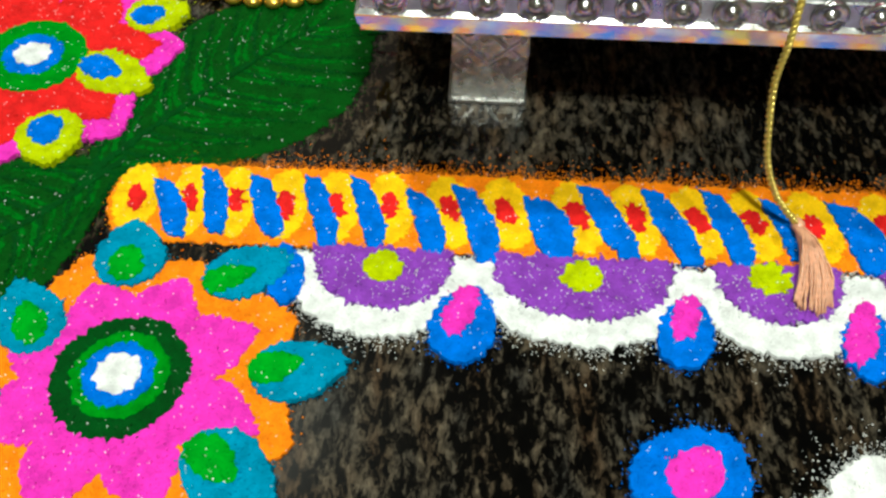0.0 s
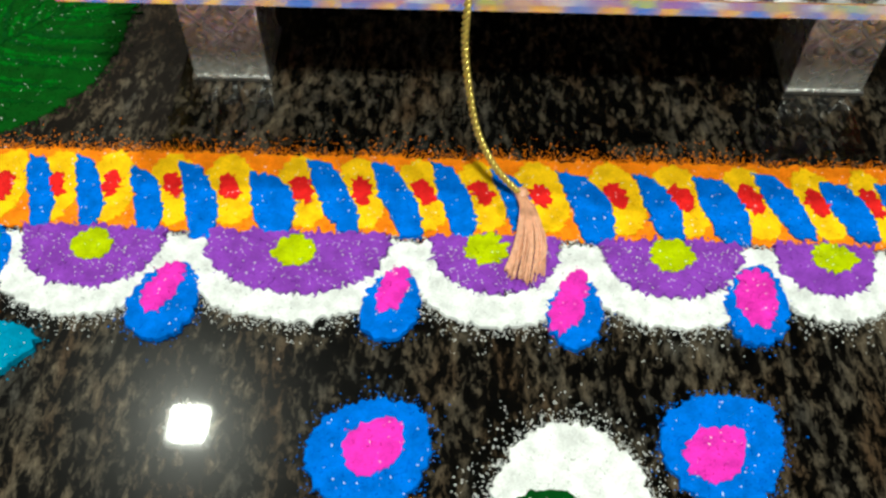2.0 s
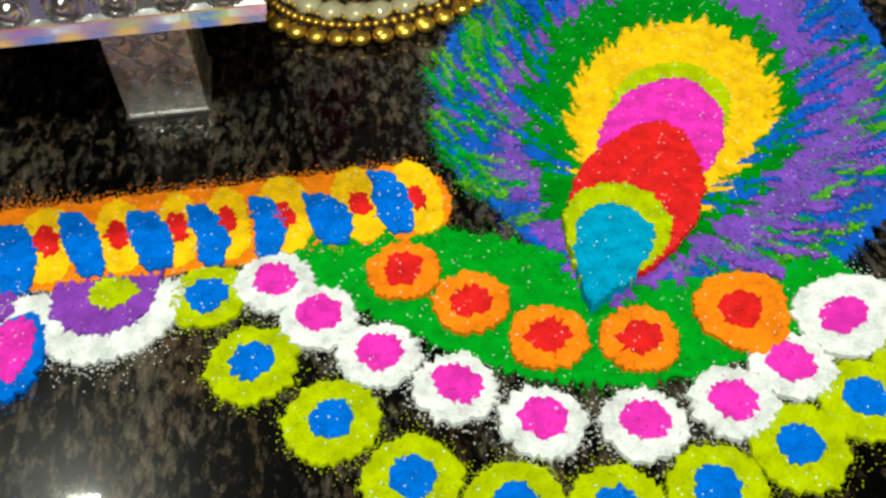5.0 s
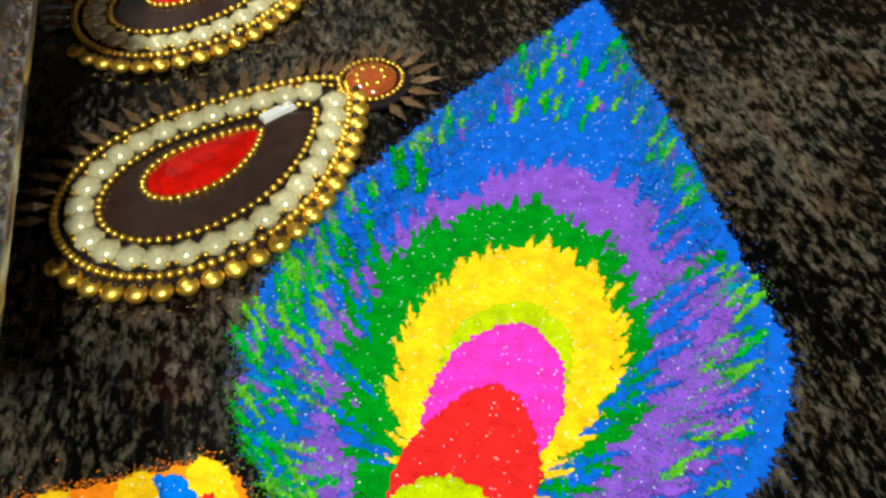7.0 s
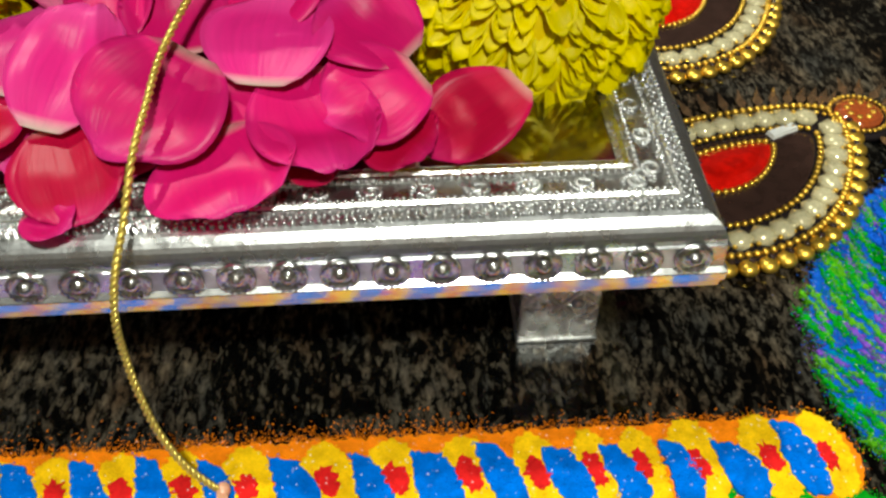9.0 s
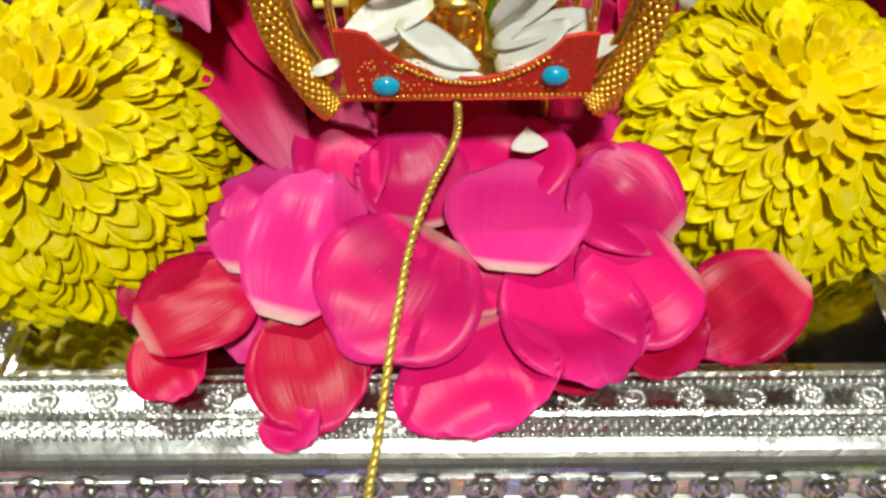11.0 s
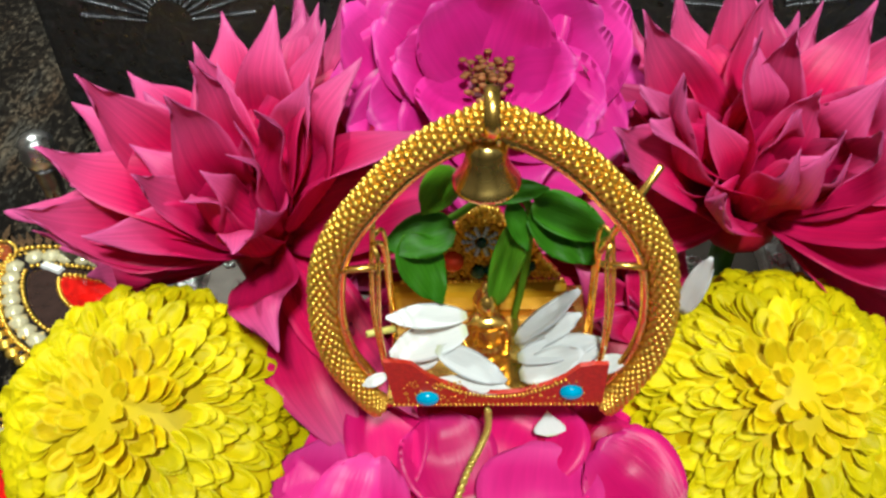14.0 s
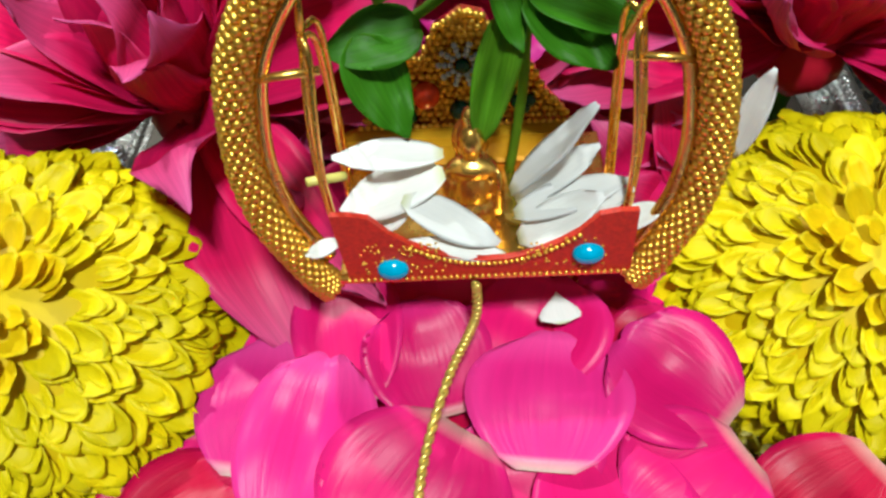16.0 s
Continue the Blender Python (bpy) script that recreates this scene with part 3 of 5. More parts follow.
# ---- drops and a white bloom in front ----
for cx, cy, turn, px, py in ((-.0350, -.0790, 45, -.0343, -.0775), (.0390, -.0755, 40, .0368, -.0770)):
    d = thing("powder_drop", (cx, cy, 0), "large blue powder drop with pink middle on granite", "floor drawing", "large drops")
    powder("blue_body", drop(cx, cy, 0.0275, 0.0225, turn, 0.40), "blue", d, 1, spill=1.2)
    powder("pink_middle", drop(px, py, 0.0150, 0.0105, turn, 0.5), "pink", d, 2, spill=0.4, spread=0.0005)
bloom = thing("powder_bloom", (0.004, -0.093, 0), "white powder bloom with dark green eye", "floor drawing")
powder("white_round", oval(0.0060, -0.0935, 0.0165, 0.0220), "white", bloom, 1, jag=0.0005, spill=4.0, spread=0.0022)
powder("green_eye", oval(0.0015, -0.0945, 0.009, 0.0080), "dark_green", bloom, 2, spill=1.2, spread=0.0008)
powder("orange_tip", drop(-0.028, -0.0965, 0.016, 0.009, 75), "orange", bloom, 1)

# ---- trail of dots to the feather ----
LIME = [(.093, -.031), (.1025, -.050), (.118, -.066), (.1325, -.081), (.151, -.0895), (.170, -.0935), (.190, -.092), (.209, -.086), (.226, -.078), (.241, -.071)]
WHITE = [(.108, -.0295), (.117, -.0405), (.129, -.052), (.144, -.0625), (.160, -.073), (.180, -.0765), (.199, -.0745), (.214, -.068)]
ORANGE = [(.137, -.031), (.1505, -.042), (.1655, -.0535), (.1845, -.0570)]
for k, (x, y) in enumerate(LIME):
    d = thing("powder_dot", (x, y, 0), "lime powder ring round a blue centre", "floor drawing", "lime dots")
    powder("lime_ring", oval(x, y, 0.0098 - (0.0012 if k == 0 else 0), 0.0092 - (0.001 if k == 0 else 0), 20), "lime", d, 1, spill=1.8)
    powder("blue_centre", oval(x, y + 0.0004, 0.0046, 0.0045), "blue", d, 2, spill=0.3, spread=0.0004)
for x, y in WHITE:
    d = thing("powder_dot", (x, y, 0), "white powder ring round a pink centre", "floor drawing", "white dots")
    powder("white_ring", oval(x, y, 0.0088, 0.0080, -15), "white", d, 2, jag=0.0005, spill=1.8)
    powder("pink_centre", oval(x + 0.0002, y + 0.0006, 0.0050, 0.0045, -20), "pink", d, 3, jag=0.0004, spill=0.5, spread=0.0005)
d = thing("powder_dot", (.231, -.0575, 0), "white powder drop with pink centre", "floor drawing", "white dots")
powder("white_ring", drop(.232, -.0570, 0.026, 0.0185, 25, 0.5), "white", d, 2, spill=1.8)
powder("pink_centre", oval(.230, -.0580, 0.0062, 0.0042, 25), "pink", d, 3, spill=0.5, spread=0.0005)
for x, y in ORANGE:
    d = thing("powder_dot", (x, y, 0), "orange powder ring round a red centre", "floor drawing", "orange dots")
    powder("orange_ring", oval(x, y, 0.0085, 0.0080, 10), "orange", d, 3, spill=0.8, spread=0.0006)
    powder("red_centre", oval(x, y, 0.0046, 0.0042, 10), "red", d, 4, jag=0.0005, spill=0.4, spread=0.0004)
d = thing("powder_dot", (.209, -.053, 0), "orange powder drop with red centre", "floor drawing", "orange dots")
powder("orange_ring", drop(.2095, -.0530, 0.022, 0.0195, 35, 0.45), "orange", d, 3, spill=0.8, spread=0.0006)
powder("red_centre", oval(.208, -.0535, 0.0050, 0.0044, 30), "red", d, 4, spill=0.4, spread=0.0004)
leafbed = thing("powder_leaf_bed", (.17, -.045, 0), "bright green powder bed under the dots", "floor drawing")
mid = smooth_line([(.111, -.0235, 0), (.130, -.0265, 0), (.150, -.037, 0), (.170, -.047, 0), (.190, -.051, 0), (.212, -.049, 0), (.236, -.043, 0)], 50)
wid = [0.002 + 0.0155 * math.sin(math.pi * (0.06 + 0.88 * k / 49)) ** 0.7 for k in range(50)]
nor = [Vector((-(mid[min(k + 1, 49)] - mid[max(k - 1, 0)]).y, (mid[min(k + 1, 49)] - mid[max(k - 1, 0)]).x, 0)).normalized() for k in range(50)]
powder("green_bed", [mid[k] + nor[k] * wid[k] * 0.95 for k in range(50)] + [mid[k] - nor[k] * wid[k] for k in range(49, -1, -1)], "fresh_green", leafbed, 0, jag=0.0006, spill=2.2)

# ---- peacock feather ----
FB, FT = Vector((.179, -.043)), Vector((.282, .147))
FA = (FT - FB).normalized()
FS = Vector((-FA.y, FA.x))
feather = thing("powder_feather", (.22, .03, 0), "peacock feather drawn in blue, green, yellow and pink powder", "floor drawing")


def feather_point(u, v):
    return FB + FA * u + FS * v


def arch_line(top, width, foot=0.0, rough=0.0, n=110, belly=1.6, seed=0, shift=0.0):
    out = []
    for side in (1, -1):
        for k in range(n + 1):
            s = (k if side == 1 else n - k) / n
            w = width * math.sin(math.pi * min(0.9999, s ** belly)) ** 0.55
            if rough:
                ring = 1 + rough * noise.noise((side * 3.3 + seed, s * 55, seed)) + rough * 0.5 * noise.noise((s * 140, side * 2.0, seed))
            else:
                ring = 1
            uu = foot + (top - foot) * s
            c0 = feather_point(foot + (top - foot) * 0.55, -shift * (foot + (top - foot) * 0.55))
            q = feather_point(uu, side * w - shift * uu)
            out.append(c0 + (q - c0) * ring)
    return out


PROFILE_U = [0, .010, .0286, .055, .070, .085, .110, .130, .151, .185, .2166]
PROFILE_W = [.004, .022, .0500, .0625, .0645, .0640, .0520, .0430, .0340, .0155, .0003]
us = [0.2166 * k / 70 for k in range(71)]
ws = np.interp(us, PROFILE_U, PROFILE_W)
blue_line = [feather_point(u, w * (0.94 if u < 0.1 else 1.0)) for u, w in zip(us, ws)] + [feather_point(u, -w * 1.04) for u, w in list(zip(us, ws))[::-1]]
powder("blue_vane", blue_line, "royal_blue", feather, 0, jag=0.0007, spill=1.2, spread=0.0012)
powder("purple_vane", arch_line(0.131, 0.0460, 0.000, 0.10, seed=1, belly=1.2, shift=0.085), "violet", feather, 1, jag=0.0012, spill=4, spread=0.0022)
powder("green_vane", arch_line(0.115, 0.0338, 0.004, 0.10, seed=2, belly=1.3), "green", feather, 2, jag=0.0010, spill=3, spread=0.0016)
powder("yellow_eye", arch_line(0.101, 0.0240, 0.016, 0.07, seed=3, belly=1.35, shift=0.055), "yellow", feather, 3, jag=0.0007, spill=0.8, spread=0.0008)
powder("lime_crest", arch_line(0.0815, 0.0150, 0.030, 0.03, seed=4, shift=0.06), "lime", feather, 4, spill=0.5, spread=0.0006)
powder("pink_eye", arch_line(0.0745, 0.0148, 0.012, 0.02, seed=5, shift=0.07), "pink", feather, 5, spill=0.4, spread=0.0005)
powder("red_eye", arch_line(0.0560, 0.0150, 0.000, 0.02, seed=6, belly=1.1, shift=0.07), "red", feather, 6, spill=0.4, spread=0.0005)
powder("lime_core", arch_line(0.0315, 0.0125, -0.004, 0.02, seed=7), "lime", feather, 7, spill=0.5, spread=0.0005)
powder("cyan_core", arch_line(0.0245, 0.0092, -0.006, 0.02, seed=9), "sky", feather, 8, spill=0.5, spread=0.0005)
frnd = random.Random(11)
for k in range(265):
    u = frnd.uniform(0.012, 0.19)
    w = float(np.interp(u, PROFILE_U, PROFILE_W))
    lo = 0.049 * math.sin(math.pi * min(0.999, (u / 0.151) ** 1.6)) ** 0.55 if u < 0.148 else 0
    side = frnd.choice((1, -1))
    v = frnd.uniform(lo * (1.0 if k % 4 else 0.86), w * 0.93)
    if w - lo < 0.004 and u < 0.148:
        continue
    c = feather_point(u, side * v)
    away = c - feather_point(0.03, 0)
    ang = math.degrees(math.atan2(away.y, away.x)) + frnd.uniform(-8, 8)
    powder("powder_streak", oval(c.x, c.y, frnd.uniform(0.0018, 0.0058), frnd.uniform(0.0004, 0.0009), ang, 14), ("spring", "fresh_green", "spring", "cyan", "fresh_green", "violet", "spring")[k % 7] if side == 1 or k % 3 else "fresh_green", feather, 1, jag=0.0004, spill=3.5, spread=0.0009)
for k in range(110):
    u = frnd.uniform(0.03, 0.13)
    side = frnd.choice((1, -1))
    v = 0.0485 * math.sin(math.pi * min(0.999, (u / 0.151) ** 1.6)) ** 0.55 * frnd.uniform(0.72, 0.98)
    c = feather_point(u, side * v)
    away = c - feather_point(0.03, 0)
    powder("powder_streak", oval(c.x, c.y, frnd.uniform(0.003, 0.009), frnd.uniform(0.0005, 0.0011), math.degrees(math.atan2(away.y, away.x)), 14), ("royal_blue", "green", "royal_blue")[k % 3], feather, 2.4, jag=0.0005, spill=2.5, spread=0.0009)

for k in range(20):
    u = frnd.uniform(0.004, 0.105)
    v = -frnd.uniform(0.86, 1.12) * float(np.interp(u, [0, .03, .06, .09, .11], [.020, .044, .050, .044, .036]))
    c = feather_point(u, v)
    away = c - feather_point(0.02, 0)
    powder("powder_streak", oval(c.x, c.y, frnd.uniform(0.004, 0.009), frnd.uniform(0.0006, 0.0012), math.degrees(math.atan2(away.y, away.x)), 14), "violet", feather, 2.2, jag=0.0006, spill=2.5, spread=0.0010)

for k in range(60):
    u = frnd.uniform(0.018, 0.105)
    v = frnd.uniform(0.74, 0.95) * float(np.interp(u, PROFILE_U, PROFILE_W))
    c = feather_point(u, v if k % 4 else -v)
    away = c - feather_point(0.0, 0)
    powder("powder_streak", oval(c.x, c.y, frnd.uniform(0.003, 0.008), frnd.uniform(0.0004, 0.0008), math.degrees(math.atan2(away.y, away.x)), 14), ("spring", "fresh_green")[k % 2], feather, 1.3, jag=0.0004, spill=2.5, spread=0.0009)

for colour, lots, level, reach, line in (("yellow", 95, 3, 0.0042, arch_line(0.101, 0.0240, 0.016, belly=1.35, shift=0.055)), ("green", 90, 2, 0.0050, arch_line(0.115, 0.0338, 0.004, belly=1.3)), ("violet", 80, 1, 0.0055, arch_line(0.131, 0.0460, 0.000, belly=1.2, shift=0.085))):
    for k in range(lots):
        c = line[frnd.randrange(len(line))]
        away = c - feather_point(0.030, 0)
        if away.dot(FA) < -0.012:
            continue
        c = c + away.normalized() * frnd.uniform(-0.002, 0.003)
        powder("powder_streak", leaf_line(c - away.normalized() * reach, c + away.normalized() * reach * frnd.uniform(0.5, 1.1), frnd.uniform(0.0006, 0.0012), 0.8, 12), colour, feather, level, jag=0.0003, spill=1.6, spread=0.0007)

# ---- flowers and leaves of powder ----
fx, fy = -0.1630, -0.0620
pinkfl = thing("powder_flower", (fx, fy, 0), "pink powder flower with orange rim and ringed eye", "floor drawing", "powder flowers")
# angle, reach of the orange rim, reach of the pink
LOBES = [(117, .0372, .0280), (71, .0350, .0290), (26, .0418, .0325), (-19, .0435, .0360), (-64, .0430, .0345), (-109, .0420, .0340), (-154, .0410, .0330), (162, .0380, .0300)]
for ang, far, near in LOBES:
    powder("orange_petal", petal_ring(fx, fy, 0.010, far, 0.0162, ang), "orange", pinkfl, 1, spill=0.7, spread=0.0007)
for ang, far, near in LOBES:
    powder("pink_petal", petal_ring(fx, fy, 0.008, near, 0.0086, ang, tipness=0.75), "pink", pinkfl, 2, spill=0.5, spread=0.0006)
for r, col, lv in ((0.0158, "dark_green", 3), (0.0112, "green", 4), (0.0083, "blue", 5), (0.0053, "white", 6)):
    powder("eye_ring", oval(fx + 0.0002, fy + 0.0003, r, r * 0.97, 30), col, pinkfl, lv, spill=0.5, spread=0.0005)
for cx, cy, turn, long, wide, hx, hy in ((-.1690, -.0275, 98, .0200, .0165, -.1690, -.0308), (-.1385, -.0312, 25, .0230, .0140, -.1430, -.0340), (-.1222, -.0575, 14, .0225, .0145, -.1280, -.0575),
                                         (-.1330, -.0840, -38, .0260, .0165, -.1380, -.0805), (-.1885, -.0468, 122, .0225, .0150, -.1875, -.0490), (-.1990, -.0710, 197, .0225, .0165, -.1950, -.0700)):
    d = thing("powder_leaflet", (cx, cy, 0), "cyan powder leaflet with green heart between petals", "floor drawing", "leaflets")
    powder("cyan_leaflet", drop(cx, cy, long, wide, turn, 0.6), "cyan", d, 3, spill=0.8, spread=0.0007)
    powder("green_heart", drop(hx, hy, long * 0.56, wide * 0.5, turn, 0.5), "fresh_green", d, 4, spill=0.3, spread=0.0004)
d = thing("powder_dab", (-.1298, -.0315, 0), "small blue powder dab beside the white swag", "floor drawing")
powder("blue_dab", oval(-.1298, -.0315, 0.0046, 0.0088, 8), "blue", d, 2, spill=0.6)
gx, gy = -0.2145, 0.0400
redfl = thing("powder_flower", (gx, gy, 0), "red powder flower with magenta rim and ringed eye", "floor drawing", "powder flowers")
for k in range(7):
    powder("magenta_petal", petal_ring(gx, gy, 0.010, 0.0432, 0.0150, 10 - 360 / 7 * k), "pink", redfl, 2, spill=0.6, spread=0.0007)
for k in range(7):
    powder("red_petal", petal_ring(gx, gy, 0.010, 0.0365, 0.0112, 12 - 360 / 7 * k, tipness=0.8), "red", redfl, 3, spill=0.5, spread=0.0006)
for rx, ry, col, lv in ((0.0155, 0.0150, "green", 4), (0.0088, 0.0082, "blue", 5), (0.0056, 0.0046, "white", 6)):
    powder("eye_ring", oval(gx, gy, rx, ry), col, redfl, lv, spill=0.5, spread=0.0005)
for cx, cy, turn, long, wide, hx, hy in ((-.2003, .0085, -75, .0200, .0170, -.2018, .0105), (-.1890, .0340, -26, .0250, .0150, -.1932, .0356), (-.1825, .0605, 25, .0190, .0150, -.1850, .0592)):
    d = thing("powder_leaflet", (cx, cy, 0), "lime powder leaflet with blue heart between petals", "floor drawing", "leaflets")
    powder("lime_leaflet", drop(cx, cy, long, wide, turn, 0.5), "lime", d, 4, spill=0.6)
    powder("blue_heart", drop(hx, hy, long * 0.55, wide * 0.55, turn, 0.5), "blue", d, 5, spill=0.3)
for base, tip, half, nv in (((-.190, -.007), (-.1205, .0705), 0.0300, 10), ((-.178, .004), (-.238, -.050), 0.0265, 9)):
    lf = thing("powder_leaf", (*base, 0), "broad green powder leaf with dark veins", "floor drawing", "powder leaves")
    powder("blade", leaf_line(base, tip, half, 1.3), "leaf_green", lf, -0.4, spill=1.6, spread=0.0012)
    b2, d2 = Vector(base), Vector(tip) - Vector(base)
    s2 = Vector((-d2.y, d2.x)).normalized()
    rib = [b2 + d2 * (k / 20) + s2 * 0.004 * math.sin(3.0 * k / 20) for k in range(19)]
    powder("midrib", [q + s2 * 0.0011 * (1 - j / 22) for j, q in enumerate(rib)] + [q - s2 * 0.0011 * (1 - j / 22) for j, q in reversed(list(enumerate(rib)))], "dark_green", lf, 0.25, spill=0.3)
    for k in range(nv * 3):
        for side in (1, -1):
            t0 = 0.08 + 0.78 * k / (nv * 3)
            w = half * 0.86 * math.sin(math.pi * min(1, t0 + 0.12) ** 1.3) ** 0.75
            wave = srnd.uniform(-.02, .02)
            reach = srnd.uniform(0.65, 1.0) if k % 3 else 1.0
            line = [b2 + d2 * (t0 + wave + 0.17 * (j / 8) ** 1.4) + s2 * side * (0.0012 + w * reach * j / 8 + 0.004 * math.sin(3.0 * t0) * side * (1 - j / 8)) for j in range(9)]
            fat = 0.0008 if k % 3 == 0 else srnd.uniform(0.0004, 0.0009)
            powder("vein" if k % 3 == 0 else "powder_streak", [q + d2.normalized() * fat * (1 - j / 9) for j, q in enumerate(line)] + [q - d2.normalized() * fat * (1 - j / 9) for j, q in reversed(list(enumerate(line)))],
                   "dark_green" if k % 3 == 0 else "mid_green", lf, 0.0 if k % 3 == 0 else -0.15, jag=0.0003, spill=1.2, spread=0.0006)
for col, lots, inner in (("green", 2600, 0.55), ("fresh_green", 1800, 0.6), ("violet", 2400, 0.6), ("royal_blue", 2600, 0.45), ("cyan", 1400, 0.6), ("white", 140, 0.2)):
    u = rng.uniform(0.012, 0.19, lots)
    v = np.interp(u, PROFILE_U, PROFILE_W) * rng.uniform(inner, 0.98, lots) * rng.choice((-1, 1), lots)
    GRAINS.setdefault(col, []).append(np.column_stack([FB.x + FA.x * u + FS.x * v, FB.y + FA.y * u + FS.y * v, np.full(lots, 0.0011)]))


# ---- silver stool ----
stool = thing("silver_stool", (0, 0.126, 0), "low embossed silver offering stool with four short legs", "stool")
SX, SY0, SY1 = 0.1145, 0.0125, 0.2405
TOPZ = 0.0600


def rect_ring(inset, z):
    return [(-SX + inset, SY0 + inset, z), (SX - inset, SY0 + inset, z), (SX - inset, SY1 - inset, z), (-SX + inset, SY1 - inset, z)]


def stepped(name, rows, mat, parent, label="", close_top=False, close_bottom=False):
    verts = [p for inset, z in rows for p in rect_ring(inset, z)]
    faces = [(r * 4 + k, r * 4 + (k + 1) % 4, r * 4 + 4 + (k + 1) % 4, r * 4 + 4 + k) for r in range(len(rows) - 1) for k in range(4)]
    if close_top:
        q = (len(rows) - 1) * 4
        faces.append((q, q + 1, q + 2, q + 3))
    if close_bottom:
        faces.append((3, 2, 1, 0))
    return piece(name, mesh(name, verts, faces, mat), parent, label)


stepped("lower_band", [(0.006, 0.0392), (0.0017, 0.0392), (0.0011, 0.0396), (0.0008, 0.0418), (0.0004, 0.0420), (0.0002, 0.0444), (0.0, 0.0450), (0.0014, 0.0460)], SILVER_MIRROR, stool, "polished silver band", close_bottom=True)
ROLL = [(0.0016 + 0.0072 * (1 - math.cos(a)), 0.0527 + 0.0066 * math.sin(a)) for a in (math.pi / 2 * k / 9 for k in range(10))]
stepped("skirt", [(0.0012, 0.0458), (0.0014, 0.0522), (0.0008, 0.0526)] + ROLL + [(0.0091, 0.0588), (0.0095, 0.0595), (0.0099, 0.0588), (0.0104, 0.0595), (0.0110, 0.0592)],
        SILVER_SMOOTH, stool, "smooth ridged silver rim")
stepped("top_frame", [(0.0110, 0.0594), (0.0118, 0.0600), (0.0126, 0.0594), (0.0180, 0.0594), (0.0186, 0.0604), (0.0194, 0.0604), (0.0198, 0.0596), (0.0206, 0.0604), (0.0214, 0.0596), (0.0230, 0.0594)], SILVER, stool, "embossed silver frame")
stepped("top_panel", [(0.0228, 0.0590), (0.0232, 0.0594)], PANEL_SILVER, stool, "embossed silver panel", close_top=True)
ROW = 20
pitch = (2 * SX - 0.006) / ROW
for side in range(4):
    m = Matrix.Translation((0, 0.1265, 0)) @ Matrix.Rotation(side * math.pi / 2, 4, "Z")
    for k in range(ROW):
        x = -SX + 0.003 + pitch * (k + 0.5)
        if side == 0 and k == 0:
            vs, fs = [], []
            prof = [(0.0049, 0.0), (0.0048, 0.0008), (0.0041, 0.0017), (0.0034, 0.0011), (0.0026, 0.0002), (0.0019, 0.0010), (0.0011, 0.0020), (0.0002, 0.0022)]
            for r, z in prof:
                for q in range(32):
                    tooth = 0.20 * (q % 2) if 0.003 < r < 0.0050 else 0
                    vs.append((r * 0.90 * math.cos(2 * math.pi * q / 32), r * 0.90 * math.sin(2 * math.pi * q / 32), z * (1 - 2 * tooth)))
            for r in range(len(prof) - 1):
                fs += [(r * 32 + q, r * 32 + (q + 1) % 32, r * 32 + 32 + (q + 1) % 32, r * 32 + 32 + q) for q in range(32)]
            fs.append(tuple(range(224, 256)))
            ROSETTE = mesh("rosette", vs, fs, metal_material("rosette_silver", (0.90, 0.90, 0.90), 0.16, 500.0, 0.3, 0.0008, 0.5, 0.98), True)
        pm = m @ Matrix.Translation((x, -(SY1 - SY0) / 2 + 0.0012, 0.0490)) @ Matrix.Rotation(radians(88), 4, "X")
        piece("rosette", ROSETTE, stool, "", pm)
# raised beading and scroll work
beads, scroll = [], []
for side in range(4):
    m = Matrix.Translation((0, 0.1265, 0)) @ Matrix.Rotation(side * math.pi / 2, 4, "Z")
    for inset, z, step in ((0.0122, 0.0600, 0.0016), (0.0183, 0.0602, 0.0016), (0.0068, 0.0595, 0.0019)):
        n = int((2 * SX - 2 * inset) / step)
        beads += [m @ Vector((-SX + inset + step * (k + 0.5), -0.114 + inset, z)) for k in range(n)]
    for k in range(17):
        x = -SX + 0.02 + k * 0.0118
        for q in range(22):
            a = q * 0.42 + (k % 2) * math.pi
            r = 0.0028 * (1 - q / 30)
            scroll.append(m @ Vector((x + r * math.cos(a) * (1 if k % 2 else -1), -0.114 + 0.0152 + r * math.sin(a) * 0.85, 0.0597)))
for side in range(4):
    m = Matrix.Translation((0, 0.1265, 0)) @ Matrix.Rotation(side * math.pi / 2, 4, "Z")
    for k in range(70):
        beads += [m @ Vector((-0.1050 + 0.0030 * k + 0.0012 * q, -0.114 + 0.0082 + 0.0008 * q, 0.0593)) for q in range(3)]
for k in range(120):
    a = k * 2.399
    r = 0.0085 * math.sqrt(k)
    if abs(r * math.cos(a)) < 0.086 and abs(r * math.sin(a)) < 0.086:
        for q in range(9):
            b = q * 0.7
            scroll.append(Vector((r * math.cos(a) + 0.0028 * math.cos(b) * (1 - q / 14), 0.1265 + r * math.sin(a) + 0.0028 * math.sin(b) * (1 - q / 14), 0.0597)))
piece("beading", many("beading", BALL1, [v[:] for v in beads], [0.00075], SILVER_SMOOTH), stool)
piece("scrollwork", many("scrollwork", BALL1, [v[:] for v in scroll], [[0.0009, 0.0009, 0.0006]], SILVER_SMOOTH), stool)
